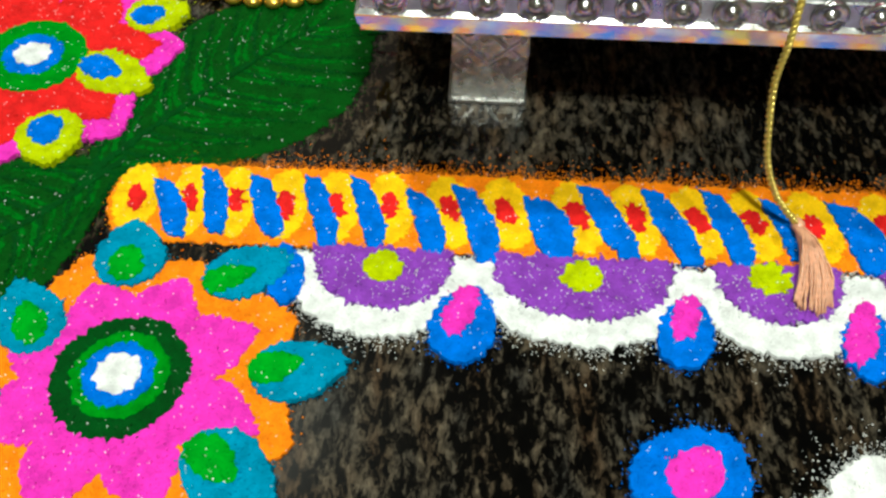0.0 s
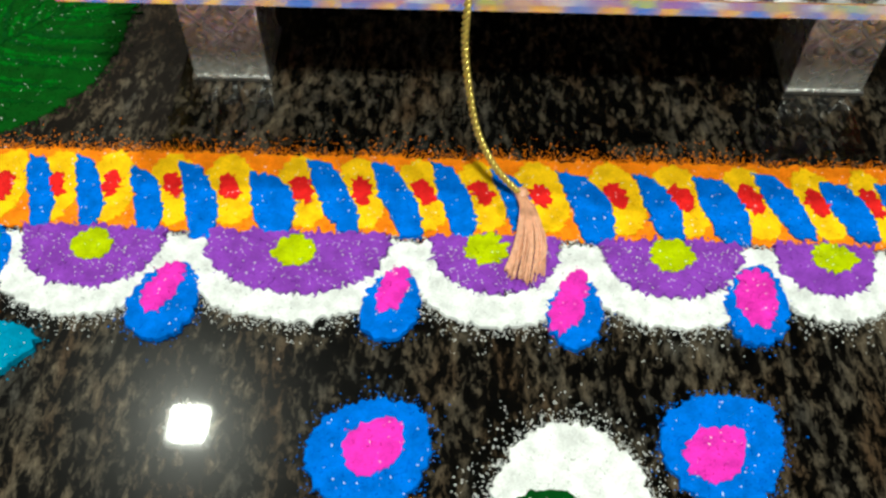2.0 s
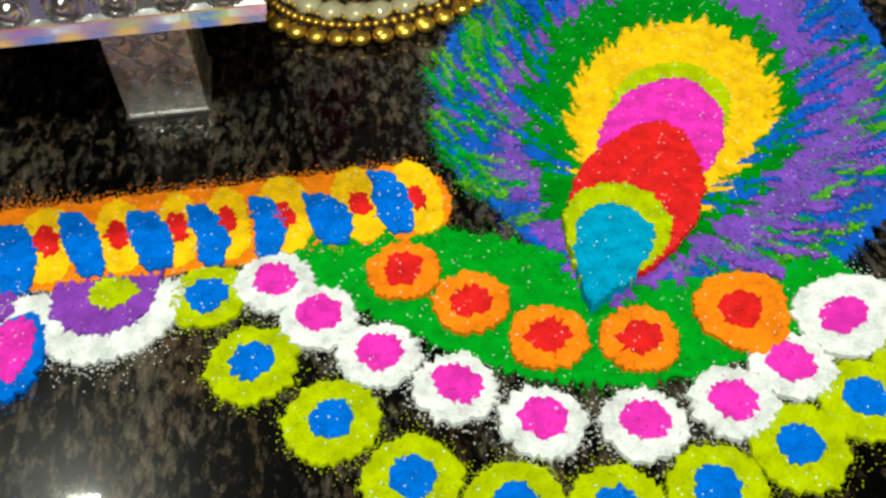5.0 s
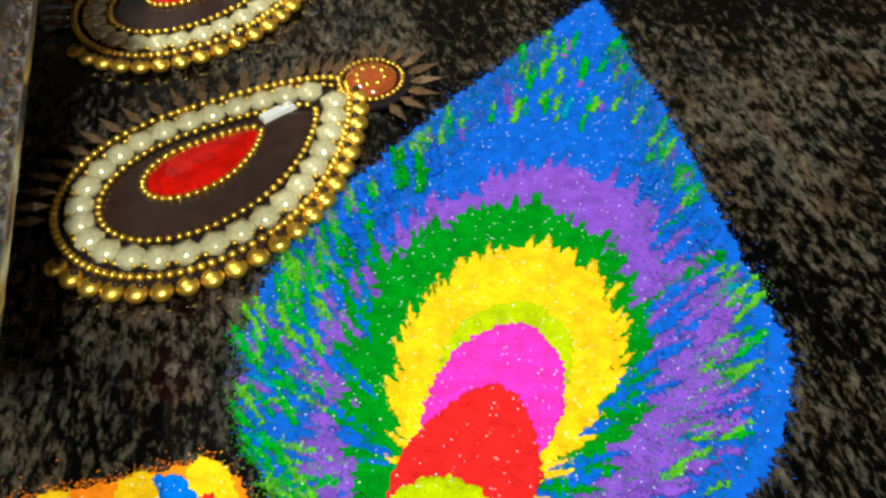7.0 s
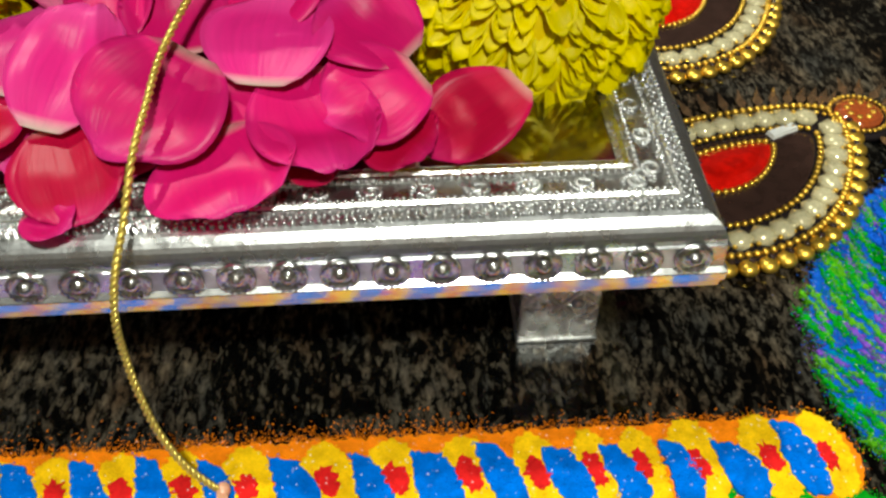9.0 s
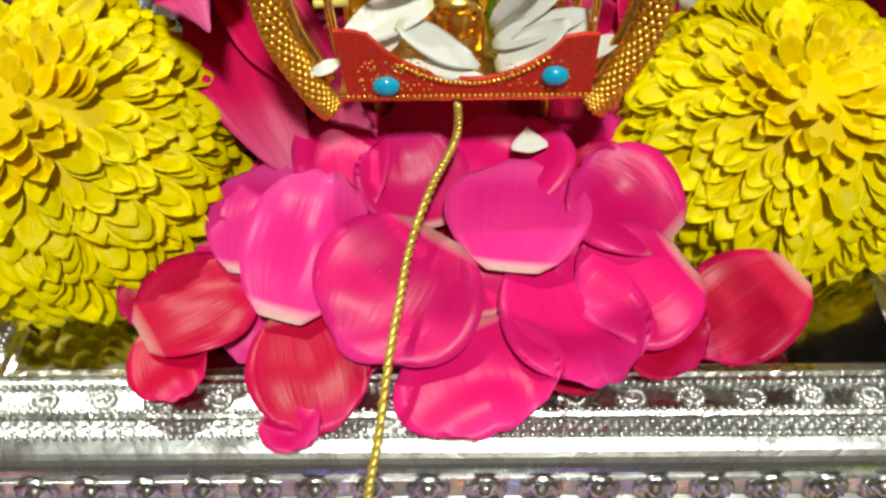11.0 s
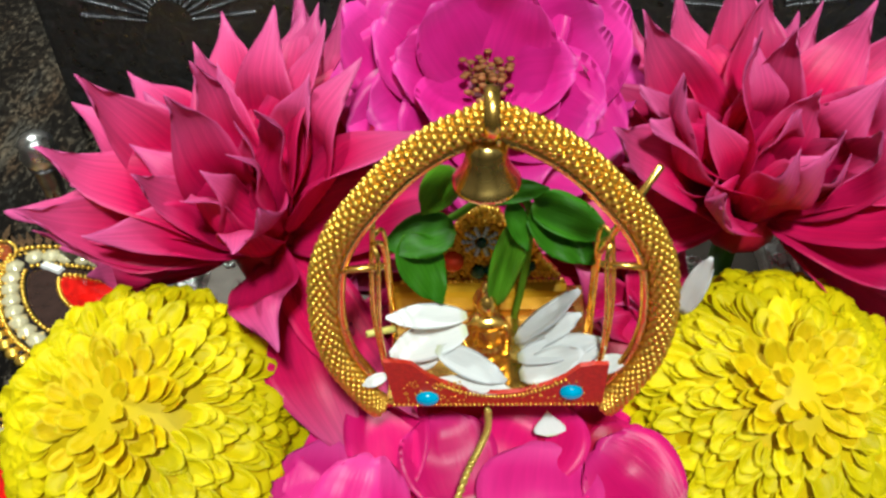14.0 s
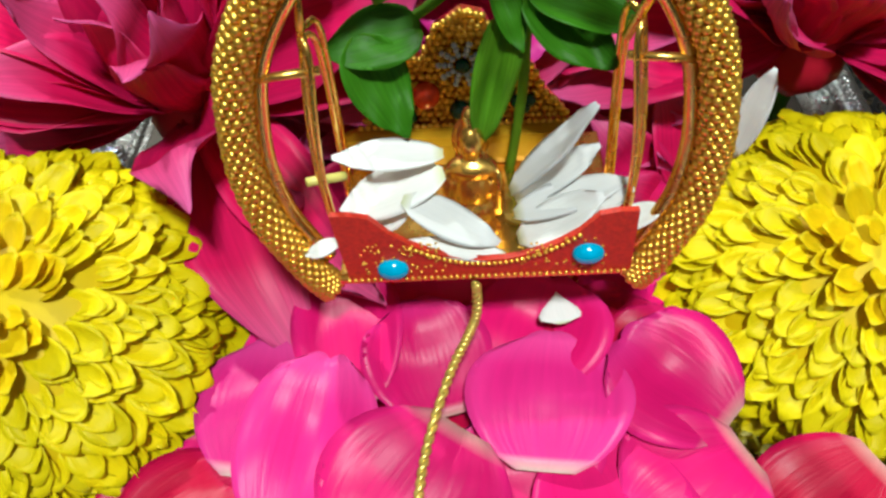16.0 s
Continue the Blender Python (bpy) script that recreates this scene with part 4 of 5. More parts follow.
for lx in (-0.0818, 0.0822):
    for ly in (0.0302, 0.2015):
        w = 0.0104
        leg = box("leg", (lx - w, ly, 0.0012), (lx + w, ly + 0.0208, 0.0396), LEG_FOIL, stool, 0.0007)
        box("leg_foot", (lx - w - 0.0006, ly - 0.0006, 0.0), (lx + w + 0.0006, ly + 0.0214, 0.0014), SILVER_SMOOTH, stool, 0.0003)
        ridges = []
        for k in range(-3, 5):
            for slope in (1, -1):
                for q in range(60):
                    s = q / 59
                    z = 0.0125 + 0.026 * s
                    x = lx + (k * 0.0104 + slope * (s - 0.5) * 0.026)
                    if abs(x - lx) < w - 0.0012:
                        ridges.append((x, ly - 0.0001, z))
        ridges += [(lx - 0.006 + 0.0104 * i, ly - 0.0001, 0.0155 + 0.0104 * j) for i in range(2) for j in range(3)]
        piece("leg_lattice", many("leg_lattice", BALL1, ridges, [[0.0008, 0.0009, 0.0008]] * (len(ridges) - 6) + [[0.0018, 0.0011, 0.0018]] * 6, SILVER_SMOOTH), stool, "raised diamond lattice")


# ---- loose rose petals on the stool ----
prnd = random.Random(21)
SHEETS = {}
for kind, mat in (("rose", ROSE), ("deep", ROSE_DEEP), ("light", ROSE_LIGHT)):
    SHEETS[kind] = [petal_mesh("rose_petal", 1.0, 1.0, mat, 0.10, b, 1.2, 0.72, nt, 0, rf, 12, 12, 0.006, k) for k, (b, nt, rf) in enumerate(((-0.10, 0.03, 0.13), (0.06, 0.07, 0.16), (-0.18, 0.0, 0.12), (0.12, 0.05, 0.18)))]
# foot, tip, width, kind
PETALS = [
    ((0.0708, 0.0512, 0.0708), (0.0481, 0.0378, 0.0640), 0.0215, "deep"), ((0.0452, 0.0560, 0.0754), (0.0268, 0.0712, 0.0815), 0.0240, "rose"),
    ((0.0475, 0.0510, 0.0744), (0.0269, 0.0398, 0.0735), 0.0265, "rose"), ((0.0180, 0.0550, 0.0733), (0.0285, 0.0250, 0.0662), 0.0265, "rose"),
    ((0.0117, 0.0480, 0.0745), (0.0145, 0.0720, 0.0838), 0.0275, "light"), ((0.0085, 0.0650, 0.0771), (0.0158, 0.0850, 0.0838), 0.0260, "rose"),
    ((0.0233, 0.0670, 0.0762), (0.0272, 0.0855, 0.0826), 0.0220, "deep"), ((-0.0063, 0.0595, 0.0753), (-0.0116, 0.0805, 0.0826), 0.0225, "rose"),
    ((-0.0221, 0.0620, 0.0770), (-0.0263, 0.0895, 0.0870), 0.0200, "rose"), ((-0.0348, 0.0380, 0.0720), (-0.0267, 0.0685, 0.0824), 0.0230, "light"),
    ((-0.0030, 0.0550, 0.0790), (-0.0190, 0.0302, 0.0742), 0.0320, "rose"), ((0.0005, 0.0385, 0.0690), (0.0082, 0.0165, 0.0635), 0.0305, "rose"),
    ((-0.0325, 0.0422, 0.0702), (-0.0252, 0.0186, 0.0642), 0.0220, "deep"), ((-0.0368, 0.0237, 0.0620), (-0.0269, 0.0160, 0.0625), 0.0110, "rose"),
    ((-0.0632, 0.0372, 0.0680), (-0.0422, 0.0505, 0.0738), 0.0225, "deep"), ((-0.0613, 0.0402, 0.0674), (-0.0526, 0.0242, 0.0645), 0.0150, "deep"),
    ((-0.0428, 0.0500, 0.0723), (-0.0397, 0.0758, 0.0806), 0.0210, "light"), ((-0.0598, 0.0499, 0.0698), (-0.0678, 0.0428, 0.0669), 0.0125, "deep"),
    ((-0.0407, 0.0460, 0.0680), (-0.0434, 0.0345, 0.0645), 0.0115, "light"), ((0.0360, 0.0418, 0.0680), (0.0478, 0.0318, 0.0648), 0.0180, "deep"),
    ((0.0034, 0.0562, 0.0765), (0.0089, 0.0696, 0.0811), 0.0140, "rose"), ((0.0140, 0.0318, 0.0650), (0.0250, 0.0392, 0.0680), 0.0230, "deep"),
    ((-0.0221, 0.0460, 0.0682), (-0.0199, 0.0310, 0.0640), 0.0200, "rose"), ((0.0088, 0.0415, 0.0685), (0.0048, 0.0600, 0.0739), 0.0300, "rose"),
    ((-0.0485, 0.0610, 0.0720), (-0.0475, 0.0430, 0.0672), 0.0200, "rose"), ((0.0312, 0.0615, 0.0745), (0.0368, 0.0795, 0.0805), 0.0190, "deep"),
    ((-0.0260, 0.0680, 0.0710), (-0.0420, 0.0840, 0.0780), 0.0280, "rose"), ((0.0000, 0.0700, 0.0710), (-0.0080, 0.0960, 0.0800), 0.0340, "rose"), ((0.0300, 0.0700, 0.0700), (0.0360, 0.0950, 0.0780), 0.0340, "rose"),
    ((0.0050, 0.0800, 0.0680), (0.0050, 0.1150, 0.0780), 0.0380, "deep"), ((-0.0130, 0.0800, 0.0660), (-0.0220, 0.1150, 0.0780), 0.0380, "deep"), ((0.0250, 0.0830, 0.0660), (0.0370, 0.1170, 0.0780), 0.0380, "deep"),
    ((-0.0480, 0.0750, 0.0650), (-0.0650, 0.1080, 0.0740), 0.0380, "deep"), ((0.0440, 0.0750, 0.0650), (0.0600, 0.1080, 0.0740), 0.0380, "deep"), ((-0.0100, 0.0450, 0.0655), (-0.0200, 0.0700, 0.0730), 0.0300, "deep"), ((0.0240, 0.0450, 0.0655), (0.0350, 0.0680, 0.0730), 0.0300, "deep"),
]
for k, (foot, tip, width, kind) in enumerate(PETALS):
    va, vb = Vector(foot), Vector(tip)
    size = (vb - va).length
    lie = Vector((prnd.uniform(-.12, .12), -0.30 + prnd.uniform(-.1, .1), 1))
    ob = new("rose_petal", SHEETS[kind][k % 4])
    ob.matrix_basis = frame_of(va, vb - va, lie) @ Matrix.Diagonal((width * 1.04, size * 1.06, (size + width) / 2, 1))
    tagged(ob, {"rose": "fresh pink rose petal lying in a heap", "deep": "deep crimson rose petal lying in a heap", "light": "pale pink rose petal lying in a heap"}[kind], "petal", "heap of rose petals")
chip = piece("petal_scrap", petal_mesh("petal_scrap", 0.0066, 0.0072, WHITE_PETAL, 0.03, 0.05, 0.5, 1.9), None, "", frame_of((.0165, .0735, .0842), (-0.1, 1, 0.3), (0, -0.4, 1)))
tagged(chip, "small white torn petal scrap on rose petals", "petal")

# ---- yellow chrysanthemums ----
MUM_OUT = [petal_mesh("ray_petal", 1.0, w, MUM, c, b, be, pt, 0.02, 0, 0.16, 6, 6, 0.014, k) for k, (w, b, c, be, pt) in enumerate(((0.66, 0.05, 0.22, 1.1, 0.65), (0.74, -0.02, 0.16, 0.9, 0.85), (0.58, 0.12, 0.24, 1.0, 0.75), (0.64, 0.02, 0.20, 0.8, 0.95)))]
MUM_IN = [petal_mesh("core_petal", 1.0, 0.62, MUM_CORE, 0.22, 0.35, 1.1, 0.65, 0, 0, 0.10, 4, 4, 0.05, 9)]


def chrysanthemum(centre, axis, radius, label, seed):
    axis = Vector(axis).normalized()
    high = radius * 0.72
    base = Vector(centre) - axis * high
    fl = thing("chrysanthemum", (base.x, base.y, 0.0600), label, "flower", "yellow flowers")
    rot = Vector((0, 0, 1)).rotation_difference(axis).to_matrix()
    r = random.Random(seed)
    core = bmesh.new()
    bmesh.ops.create_icosphere(core, subdivisions=3, radius=1, matrix=Matrix.Translation(base) @ rot.to_4x4() @ Matrix.Diagonal((radius * 0.86, radius * 0.86, high * 0.95, 1)))
    part("flower_head", core, MUM_CORE, fl)
    n = 760
    for i in range(n):
        f = (i + 0.5) / n
        rho = math.sqrt(f) * 1.06
        phi = i * 2.39996 + r.uniform(-.22, .22)
        th = min(1.75, rho * 1.62 + r.uniform(-.03, .03))
        out = Vector((math.cos(phi), math.sin(phi), 0))
        on = out * math.sin(th) * radius * 0.84 + Vector((0, 0, math.cos(th) * high * 0.95))
        normal = (out * math.sin(th) / radius + Vector((0, 0, math.cos(th) / high))).normalized()
        down = (out * math.cos(th) * radius - Vector((0, 0, math.sin(th) * high))).normalized()
        rise = radians(24 - 17 * min(1, rho * 1.1) + r.uniform(-6, 6))
        along = down * math.cos(rise) + normal * math.sin(rise) + Vector((r.uniform(-.25, .25), r.uniform(-.25, .25), 0))
        face = normal * math.cos(rise) - down * math.sin(rise)
        size = radius * (0.16 + 0.13 * rho) * r.uniform(0.82, 1.26)
        if f > 0.93 and r.random() < 0.4:
            size *= 1.4
        m = frame_of(base + rot @ (on - normal * size * 0.16), rot @ along, rot @ (face + Vector((r.uniform(-.25, .25), r.uniform(-.25, .25), 0)))) @ Matrix.Scale(size, 4)
        me = MUM_IN[0] if f < 0.05 else MUM_OUT[r.randrange(4)]
        piece("core_petal" if f < 0.34 else "ray_petal" if f < 0.67 else "outer_petal", me, fl, "", m)
    return fl


chrysanthemum((-.0875, .0670, .1040), (-0.05, -0.45, 0.9), 0.0410, "full yellow chrysanthemum resting on rose petals", 4)
chrysanthemum((.0770, .0780, .0975), (0.05, -0.45, 0.9), 0.0405, "full yellow chrysanthemum with one drooping petal", 5)

# ---- magenta silk dahlias ----
SILKS = [petal_mesh("silk_petal", 1.0, w, SILK, 0.10, b, 0.92, 1.35, -0.02, 0.04, rf, 8, 12, 0.008, k) for k, (w, b, rf) in enumerate(((0.36, 0.06, 0.22), (0.42, -0.16, 0.3), (0.32, 0.14, 0.26), (0.38, -0.08, 0.34), (0.30, 0.02, 0.2)))]
KEEP_CLEAR = ((Vector((-.0865, .0770, .0880)), 0.043), (Vector((.0760, .0890, .0840)), 0.043))


def dahlia(centre, axis, radius, label, seed, whorls=((7, 14), (11, 30), (15, 47), (18, 65), (18, 82), (16, 100))):
    axis = Vector(axis).normalized()
    c = Vector(centre)
    fl = thing("silk_dahlia", (c.x, c.y, 0.0600), label, "flower", "silk dahlias")
    rot = Vector((0, 0, 1)).rotation_difference(axis).to_matrix()
    r = random.Random(seed)
    core = bmesh.new()
    bmesh.ops.create_icosphere(core, subdivisions=2, radius=radius * 0.2, matrix=Matrix.Translation(c - axis * radius * 0.1))
    part("flower_core", core, SILK, fl)
    tube("stalk", [c - axis * radius * 0.15, (c.x, c.y + 0.012, 0.0800), (c.x, c.y + 0.014, 0.0600)], 0.004, BASIL, fl)
    for w, (n, lean) in enumerate(whorls):
        for k in range(n):
            phi = 2 * math.pi * (k + 0.5 * (w % 2)) / n + r.uniform(-.2, .2)
            tilt = radians(lean + r.uniform(-17, 17))
            out = Vector((math.cos(phi), math.sin(phi), 0))
            along = out * math.sin(tilt) + Vector((0, 0, math.cos(tilt)))
            face = Vector((0, 0, 1)) * math.sin(tilt) - out * math.cos(tilt) + Vector((r.uniform(-.4, .4), r.uniform(-.4, .4), 0))
            size = radius * (0.78 + 0.07 * w) * r.uniform(0.82, 1.14)
            foot = c + rot @ (out * radius * 0.10)
            end = foot + rot @ along * size
            along_it = [foot + rot @ along * size * q for q in (0.45, 0.65, 0.85, 1.0)]
            if end.z < 0.063 or any((q - s).length < d for s, d in KEEP_CLEAR for q in along_it) or (abs(end.x) < 0.043 and end.y < 0.112 and end.z > 0.095):
                continue
            piece("silk_petal", SILKS[r.randrange(5)], fl, "", frame_of(foot, rot @ along, rot @ face) @ Matrix.Scale(size, 4))
    return fl


dahlia((-.0600, .1270, .1020), (-0.22, -0.38, 0.88), 0.0600, "magenta silk dahlia with pointed pale-tipped petals", 31)
dahlia((.0740, .1340, .1060), (0.16, -0.42, 0.88), 0.0560, "magenta silk dahlia with ruffled pointed petals", 32)
dahlia((.0030, .1420, .0900), (0.0, -0.75, 0.66), 0.0480, "crimson silk dahlia half hidden behind the cradle", 33)
dahlia((-.0460, .1130, .0720), (-0.1, -0.55, 0.80), 0.0340, "small crimson silk dahlia tucked beside the yellow flower", 34, ((6, 30), (9, 58), (10, 82)))
dahlia((.0480, .1160, .0720), (0.1, -0.55, 0.80), 0.0340, "small crimson silk dahlia tucked behind the rose petals", 35, ((6, 30), (9, 58), (10, 82)))

# ---- open pink rose behind ----
rose = thing("open_rose", (0.003, 0.165, 0.06), "wide open pink rose with brown stamens", "flower")
rax = Vector((0.02, -0.62, 0.78)).normalized()
rrot = Vector((0, 0, 1)).rotation_difference(rax).to_matrix()
rc = Vector((0.002, 0.1480, 0.1380))
WIDE = [petal_mesh("wide_petal", 1.0, w, mat, 0.12, b, 1.0, 0.72, 0.08, 0, 0.14, 10, 9, 0.006, k) for k, (w, b, mat) in enumerate(((0.95, 0.12, ROSE_OPEN), (0.86, 0.02, ROSE_OPEN), (1.0, 0.2, ROSE_OPEN)))]
for w, (n, lean, size) in enumerate(((6, 56, 0.026), (8, 70, 0.034), (10, 84, 0.041))):
    for k in range(n):
        phi = 2 * math.pi * (k + 0.5 * (w % 2)) / n + prnd.uniform(-.12, .12)
        tilt = radians(lean + prnd.uniform(-6, 6))
        out = Vector((math.cos(phi), math.sin(phi), 0))
        along = out * math.sin(tilt) + Vector((0, 0, math.cos(tilt)))
        face = Vector((0, 0, 1)) * math.sin(tilt) - out * math.cos(tilt)
        piece("wide_petal", WIDE[prnd.randrange(3)], rose, "", frame_of(rc + rrot @ (out * 0.003 - Vector((0, 0, 0.002 * w))), rrot @ along, rrot @ face) @ Matrix.Scale(size, 4))
heads = []
for k in range(44):
    a, rr = prnd.uniform(0, 6.28), prnd.uniform(0.0012, 0.0080)
    foot = rc + rrot @ Vector((0.001 * math.cos(a), 0.001 * math.sin(a), 0))
    tip = rc + rrot @ Vector((rr * math.cos(a), rr * math.sin(a), prnd.uniform(0.004, 0.008)))
    heads.append((foot, tip))
svs, sfs = [], []
for f, t in heads:
    i = len(svs)
    svs += [f + Vector((.0003, 0, 0)), f + Vector((-.0002, .0002, 0)), f + Vector((-.0002, -.0002, .0001)), t]
    sfs += [(i, i + 1, i + 3), (i + 1, i + 2, i + 3), (i + 2, i, i + 3)]
piece("stamen_tuft", mesh("stamen_tuft", svs, sfs, PALE_STEM), rose, "pale stamen threads")["kind"] = "stuff"
piece("anther_tuft", many("anther_tuft", BALL1, [t[:] for _, t in heads], [[0.0013, 0.0010, 0.0007]], STAMEN), rose, "brown anthers")["kind"] = "stuff"
tube("stalk", [rc - rax * 0.002, (0.003, 0.170, 0.09), (0.003, 0.172, 0.0595)], 0.003, BASIL, rose)


# ---- golden hanging cradle ----
cradle = thing("golden_cradle", (0.001, 0.078, 0.0600), "small golden cradle under a beaded pointed arch", "cradle")
AX, AY = 0.0020, 0.0735
half_arch = [(0, .1795), (.0085, .1755), (.0165, .1695), (.0245, .1605), (.0305, .1520), (.0345, .1430), (.0362, .1330), (.0366, .1240), (.0352, .1140), (.0322, .1065), (.0290, .1000), (.0268, .0970)]
right = smooth_line([(AX + x, AY, z) for x, z in half_arch], 70)
left = [Vector((2 * AX - p.x, p.y, p.z)) for p in right]
line = left[::-1] + right[1:]
tube("arch_core", line, 0.0021, GOLD, cradle, 12)
weave = []
for i, p in enumerate(line):
    a, b = line[max(0, i - 1)], line[min(len(line) - 1, i + 1)]
    d = (b - a).normalized()
    n1 = Vector((0, -1, 0))
    n2 = d.cross(n1)
    for k in range(10):
        q = 2 * math.pi * (k + 0.5 * (i % 2)) / 10
        weave.append(p + (n1 * math.cos(q) + n2 * math.sin(q)) * 0.0024)
piece("bead_weave", many("bead_weave", BALL1, [v[:] for v in weave], [[0.00086, 0.00080, 0.00098]], GOLD_BEAD), cradle, "woven gold beads")
inner = [Vector((AX + (p.x - AX) * 0.90, AY + 0.0015, 0.128 + (p.z - 0.128) * 0.90)) for p in line if p.z > 0.1]
tube("inner_rim", inner, 0.0013, GOLD, cradle, 8)
for s in (-1, 1):
    x = AX + s * 0.0232
    for dx, y in ((0.0, 0.0725), (0.0016, 0.0765)):
        tube("side_wire", smooth_line([(x + dx * s, y, .1060), (x + s * (0.0012 + dx), y, .1250), (x + dx * s, y + 0.001, .1440), (x + s * 0.0008, y + 0.003, .1465), (x - s * 0.0008, y + 0.006, .1420), (x, y + 0.012, .1050)], 24), 0.00052, GOLD, cradle)
    tube("cross_rod", [(x - s * 0.001, 0.0745, .1420), (AX + s * 0.0335, 0.0740, .1410)], 0.0007, GOLD, cradle)
tube("slant_rod", [(.0240, 0.0760, .1440), (.0340, 0.0770, .1650)], 0.0008, GOLD, cradle)
tube("top_rod", [(-.0225, 0.0760, .1450), (-.0215, 0.0770, .1560)], 0.0006, GOLD, cradle)
lathe("hook_band", [(0.0048, -0.0014), (0.0052, 0), (0.0048, 0.0014)], (AX, AY, 0.1800), GOLD, cradle, 16, "", Matrix.Rotation(radians(90), 4, "Y"))
tube("hook", smooth_line([(AX, AY - 0.001, .1780), (AX + 0.0012, AY - 0.001, .1745), (AX, AY, .1715)], 8), 0.0006, GOLD, cradle)
bell = lathe("bell", [(0.0006, 0.0), (0.0022, 0.0), (0.0034, -0.0007), (0.0040, -0.0020), (0.0040, -0.0042), (0.0047, -0.0066), (0.0058, -0.0086), (0.0066, -0.0096), (0.0065, -0.0106), (0.0052, -0.0107), (0.0047, -0.0086), (0.0006, -0.0030)], (AX - 0.001, AY + 0.001, .1740), BRASS, cradle, 28, "plain brass bell")
# front board of red glitter card
front = bmesh.new()
n = 16
y0 = 0.0690
outline = [(-.0205 + .0475 * k / n, .1030) for k in range(n + 1)]
upper = []
for k in range(n + 1):
    s = k / n
    dip = max(0.0, math.sin(math.pi * (s - 0.12) / 0.76)) if 0.12 < s < 0.88 else 0
    upper.append((-.0220 + .0495 * s, .1180 - 0.0015 * s - 0.0105 * dip ** 0.7))
for y in (y0, y0 + 0.0012):
    lo = [front.verts.new((x, y, z)) for x, z in outline]
    up = [front.verts.new((x, y, z)) for x, z in upper]
    for k in range(n):
        f = (lo[k], lo[k + 1], up[k + 1], up[k])
        front.faces.new(f if y == y0 else f[::-1])
front.verts.ensure_lookup_table()
k2 = 2 * (n + 1)
for k in range(n):
    front.faces.new((front.verts[n + 1 + k], front.verts[n + 2 + k], front.verts[k2 + n + 2 + k], front.verts[k2 + n + 1 + k]))
board = part("front_board", front, RED_CARD, cradle, "red glitter front board", False)
edge_beads = [(-.0205 + .0475 * k / 44, y0 - 0.0003, .1033) for k in range(45)] + [(upper[4][0] + (upper[13][0] - upper[4][0]) * k / 30, y0 - 0.0003, float(np.interp(upper[4][0] + (upper[13][0] - upper[4][0]) * k / 30, [u[0] for u in upper], [u[1] for u in upper])) - 0.0006) for k in range(31)]
piece("board_beading", many("board_beading", BALL1, edge_beads, [0.00045], GOLD_BEAD), cradle)["kind"] = "stuff"
glit = [(prnd.uniform(-.018, -.004), y0 - 0.0001, prnd.uniform(.1045, .1115)) for _ in range(90)] + [(prnd.uniform(.008, .024), y0 - 0.0001, prnd.uniform(.1045, .1115)) for _ in range(50)]
piece("board_glitter", many("board_glitter", BALL1, glit, [0.00025], GOLD_BEAD), cradle)["kind"] = "stuff"
for x, z in ((-.0128, .1058), (.0197, .1078)):
    st = bmesh.new()
    bmesh.ops.create_uvsphere(st, u_segments=20, v_segments=12, radius=1, matrix=Matrix.Translation((x, y0 - 0.0004, z)) @ Matrix.Diagonal((0.0027, 0.0016, 0.0021, 1)))
    part("turquoise_stud", st, TURQUOISE, cradle, "round turquoise stud")
box("base_plate", (-.0225, .0700, .1010), (.0260, .1080, .1024), GOLD, cradle, 0.0004)
for x in (-.019, .0225):
    tube("stand_leg", [(x * 0.9, .088, .1012), (x * 0.9, .090, .0600)], 0.0011, GOLD, cradle)
    tube("stand_leg", [(x, .104, .1012), (x * 1.05, .106, .0600)], 0.0011, GOLD, cradle)
box("back_cushion", (-.0235, .0985, .1024), (.0215, .1035, .1098), plain_material("ochre_satin", (0.50, 0.27, 0.01), 0.3, 200.0, 0.25), cradle, 0.002, "ochre satin cushion")
# crown-shaped back of gold granules
CROWN_X = [-.0190, -.0140, -.0115, -.0100, -.0075, -.0050, .0000, .0040, .0065, .0080, .0110, .0130, .0150, .0190]
CROWN_Z = [.1110, .1150, .1230, .1245, .1240, .1300, .1335, .1325, .1270, .1210, .1235, .1210, .1160, .1110]
crown = []
for i in range(27):
    for j in range(18):
        x, z = -.0185 + .037 * (i + 0.5 * (j % 2)) / 26, .1105 + .00140 * j
        if z < np.interp(x, CROWN_X, CROWN_Z):
            crown.append((x + prnd.uniform(-.0003, .0003), .1036 + prnd.uniform(-.0005, .0002), z + prnd.uniform(-.0003, .0003)))
piece("granule_field", many("granule_field", BALL1, crown, [0.00085], GOLD_BEAD), cradle, "gold granule crown")["kind"] = "stuff"
cn = 40
cx_ = [-.0190 + .038 * k / cn for k in range(cn + 1)]
cz_ = [float(np.interp(x, CROWN_X, CROWN_Z)) for x in cx_]
cv = [(x, y, z) for y in (.1040, .1056) for x, z in [(q, .1090) for q in cx_] + list(zip(cx_, cz_))]
k2 = 2 * (cn + 1)
cf = [(k, k + 1, cn + 2 + k, cn + 1 + k) for k in range(cn)] + [(k2 + k + 1, k2 + k, k2 + cn + 1 + k, k2 + cn + 2 + k) for k in range(cn)] + [(cn + 1 + k, cn + 2 + k, k2 + cn + 2 + k, k2 + cn + 1 + k) for k in range(cn)]
piece("crown_plate", mesh("crown_plate", cv, cf, GOLD), cradle)
rim_line = [(x, .1030, z) for x, z in zip(cx_, cz_)]
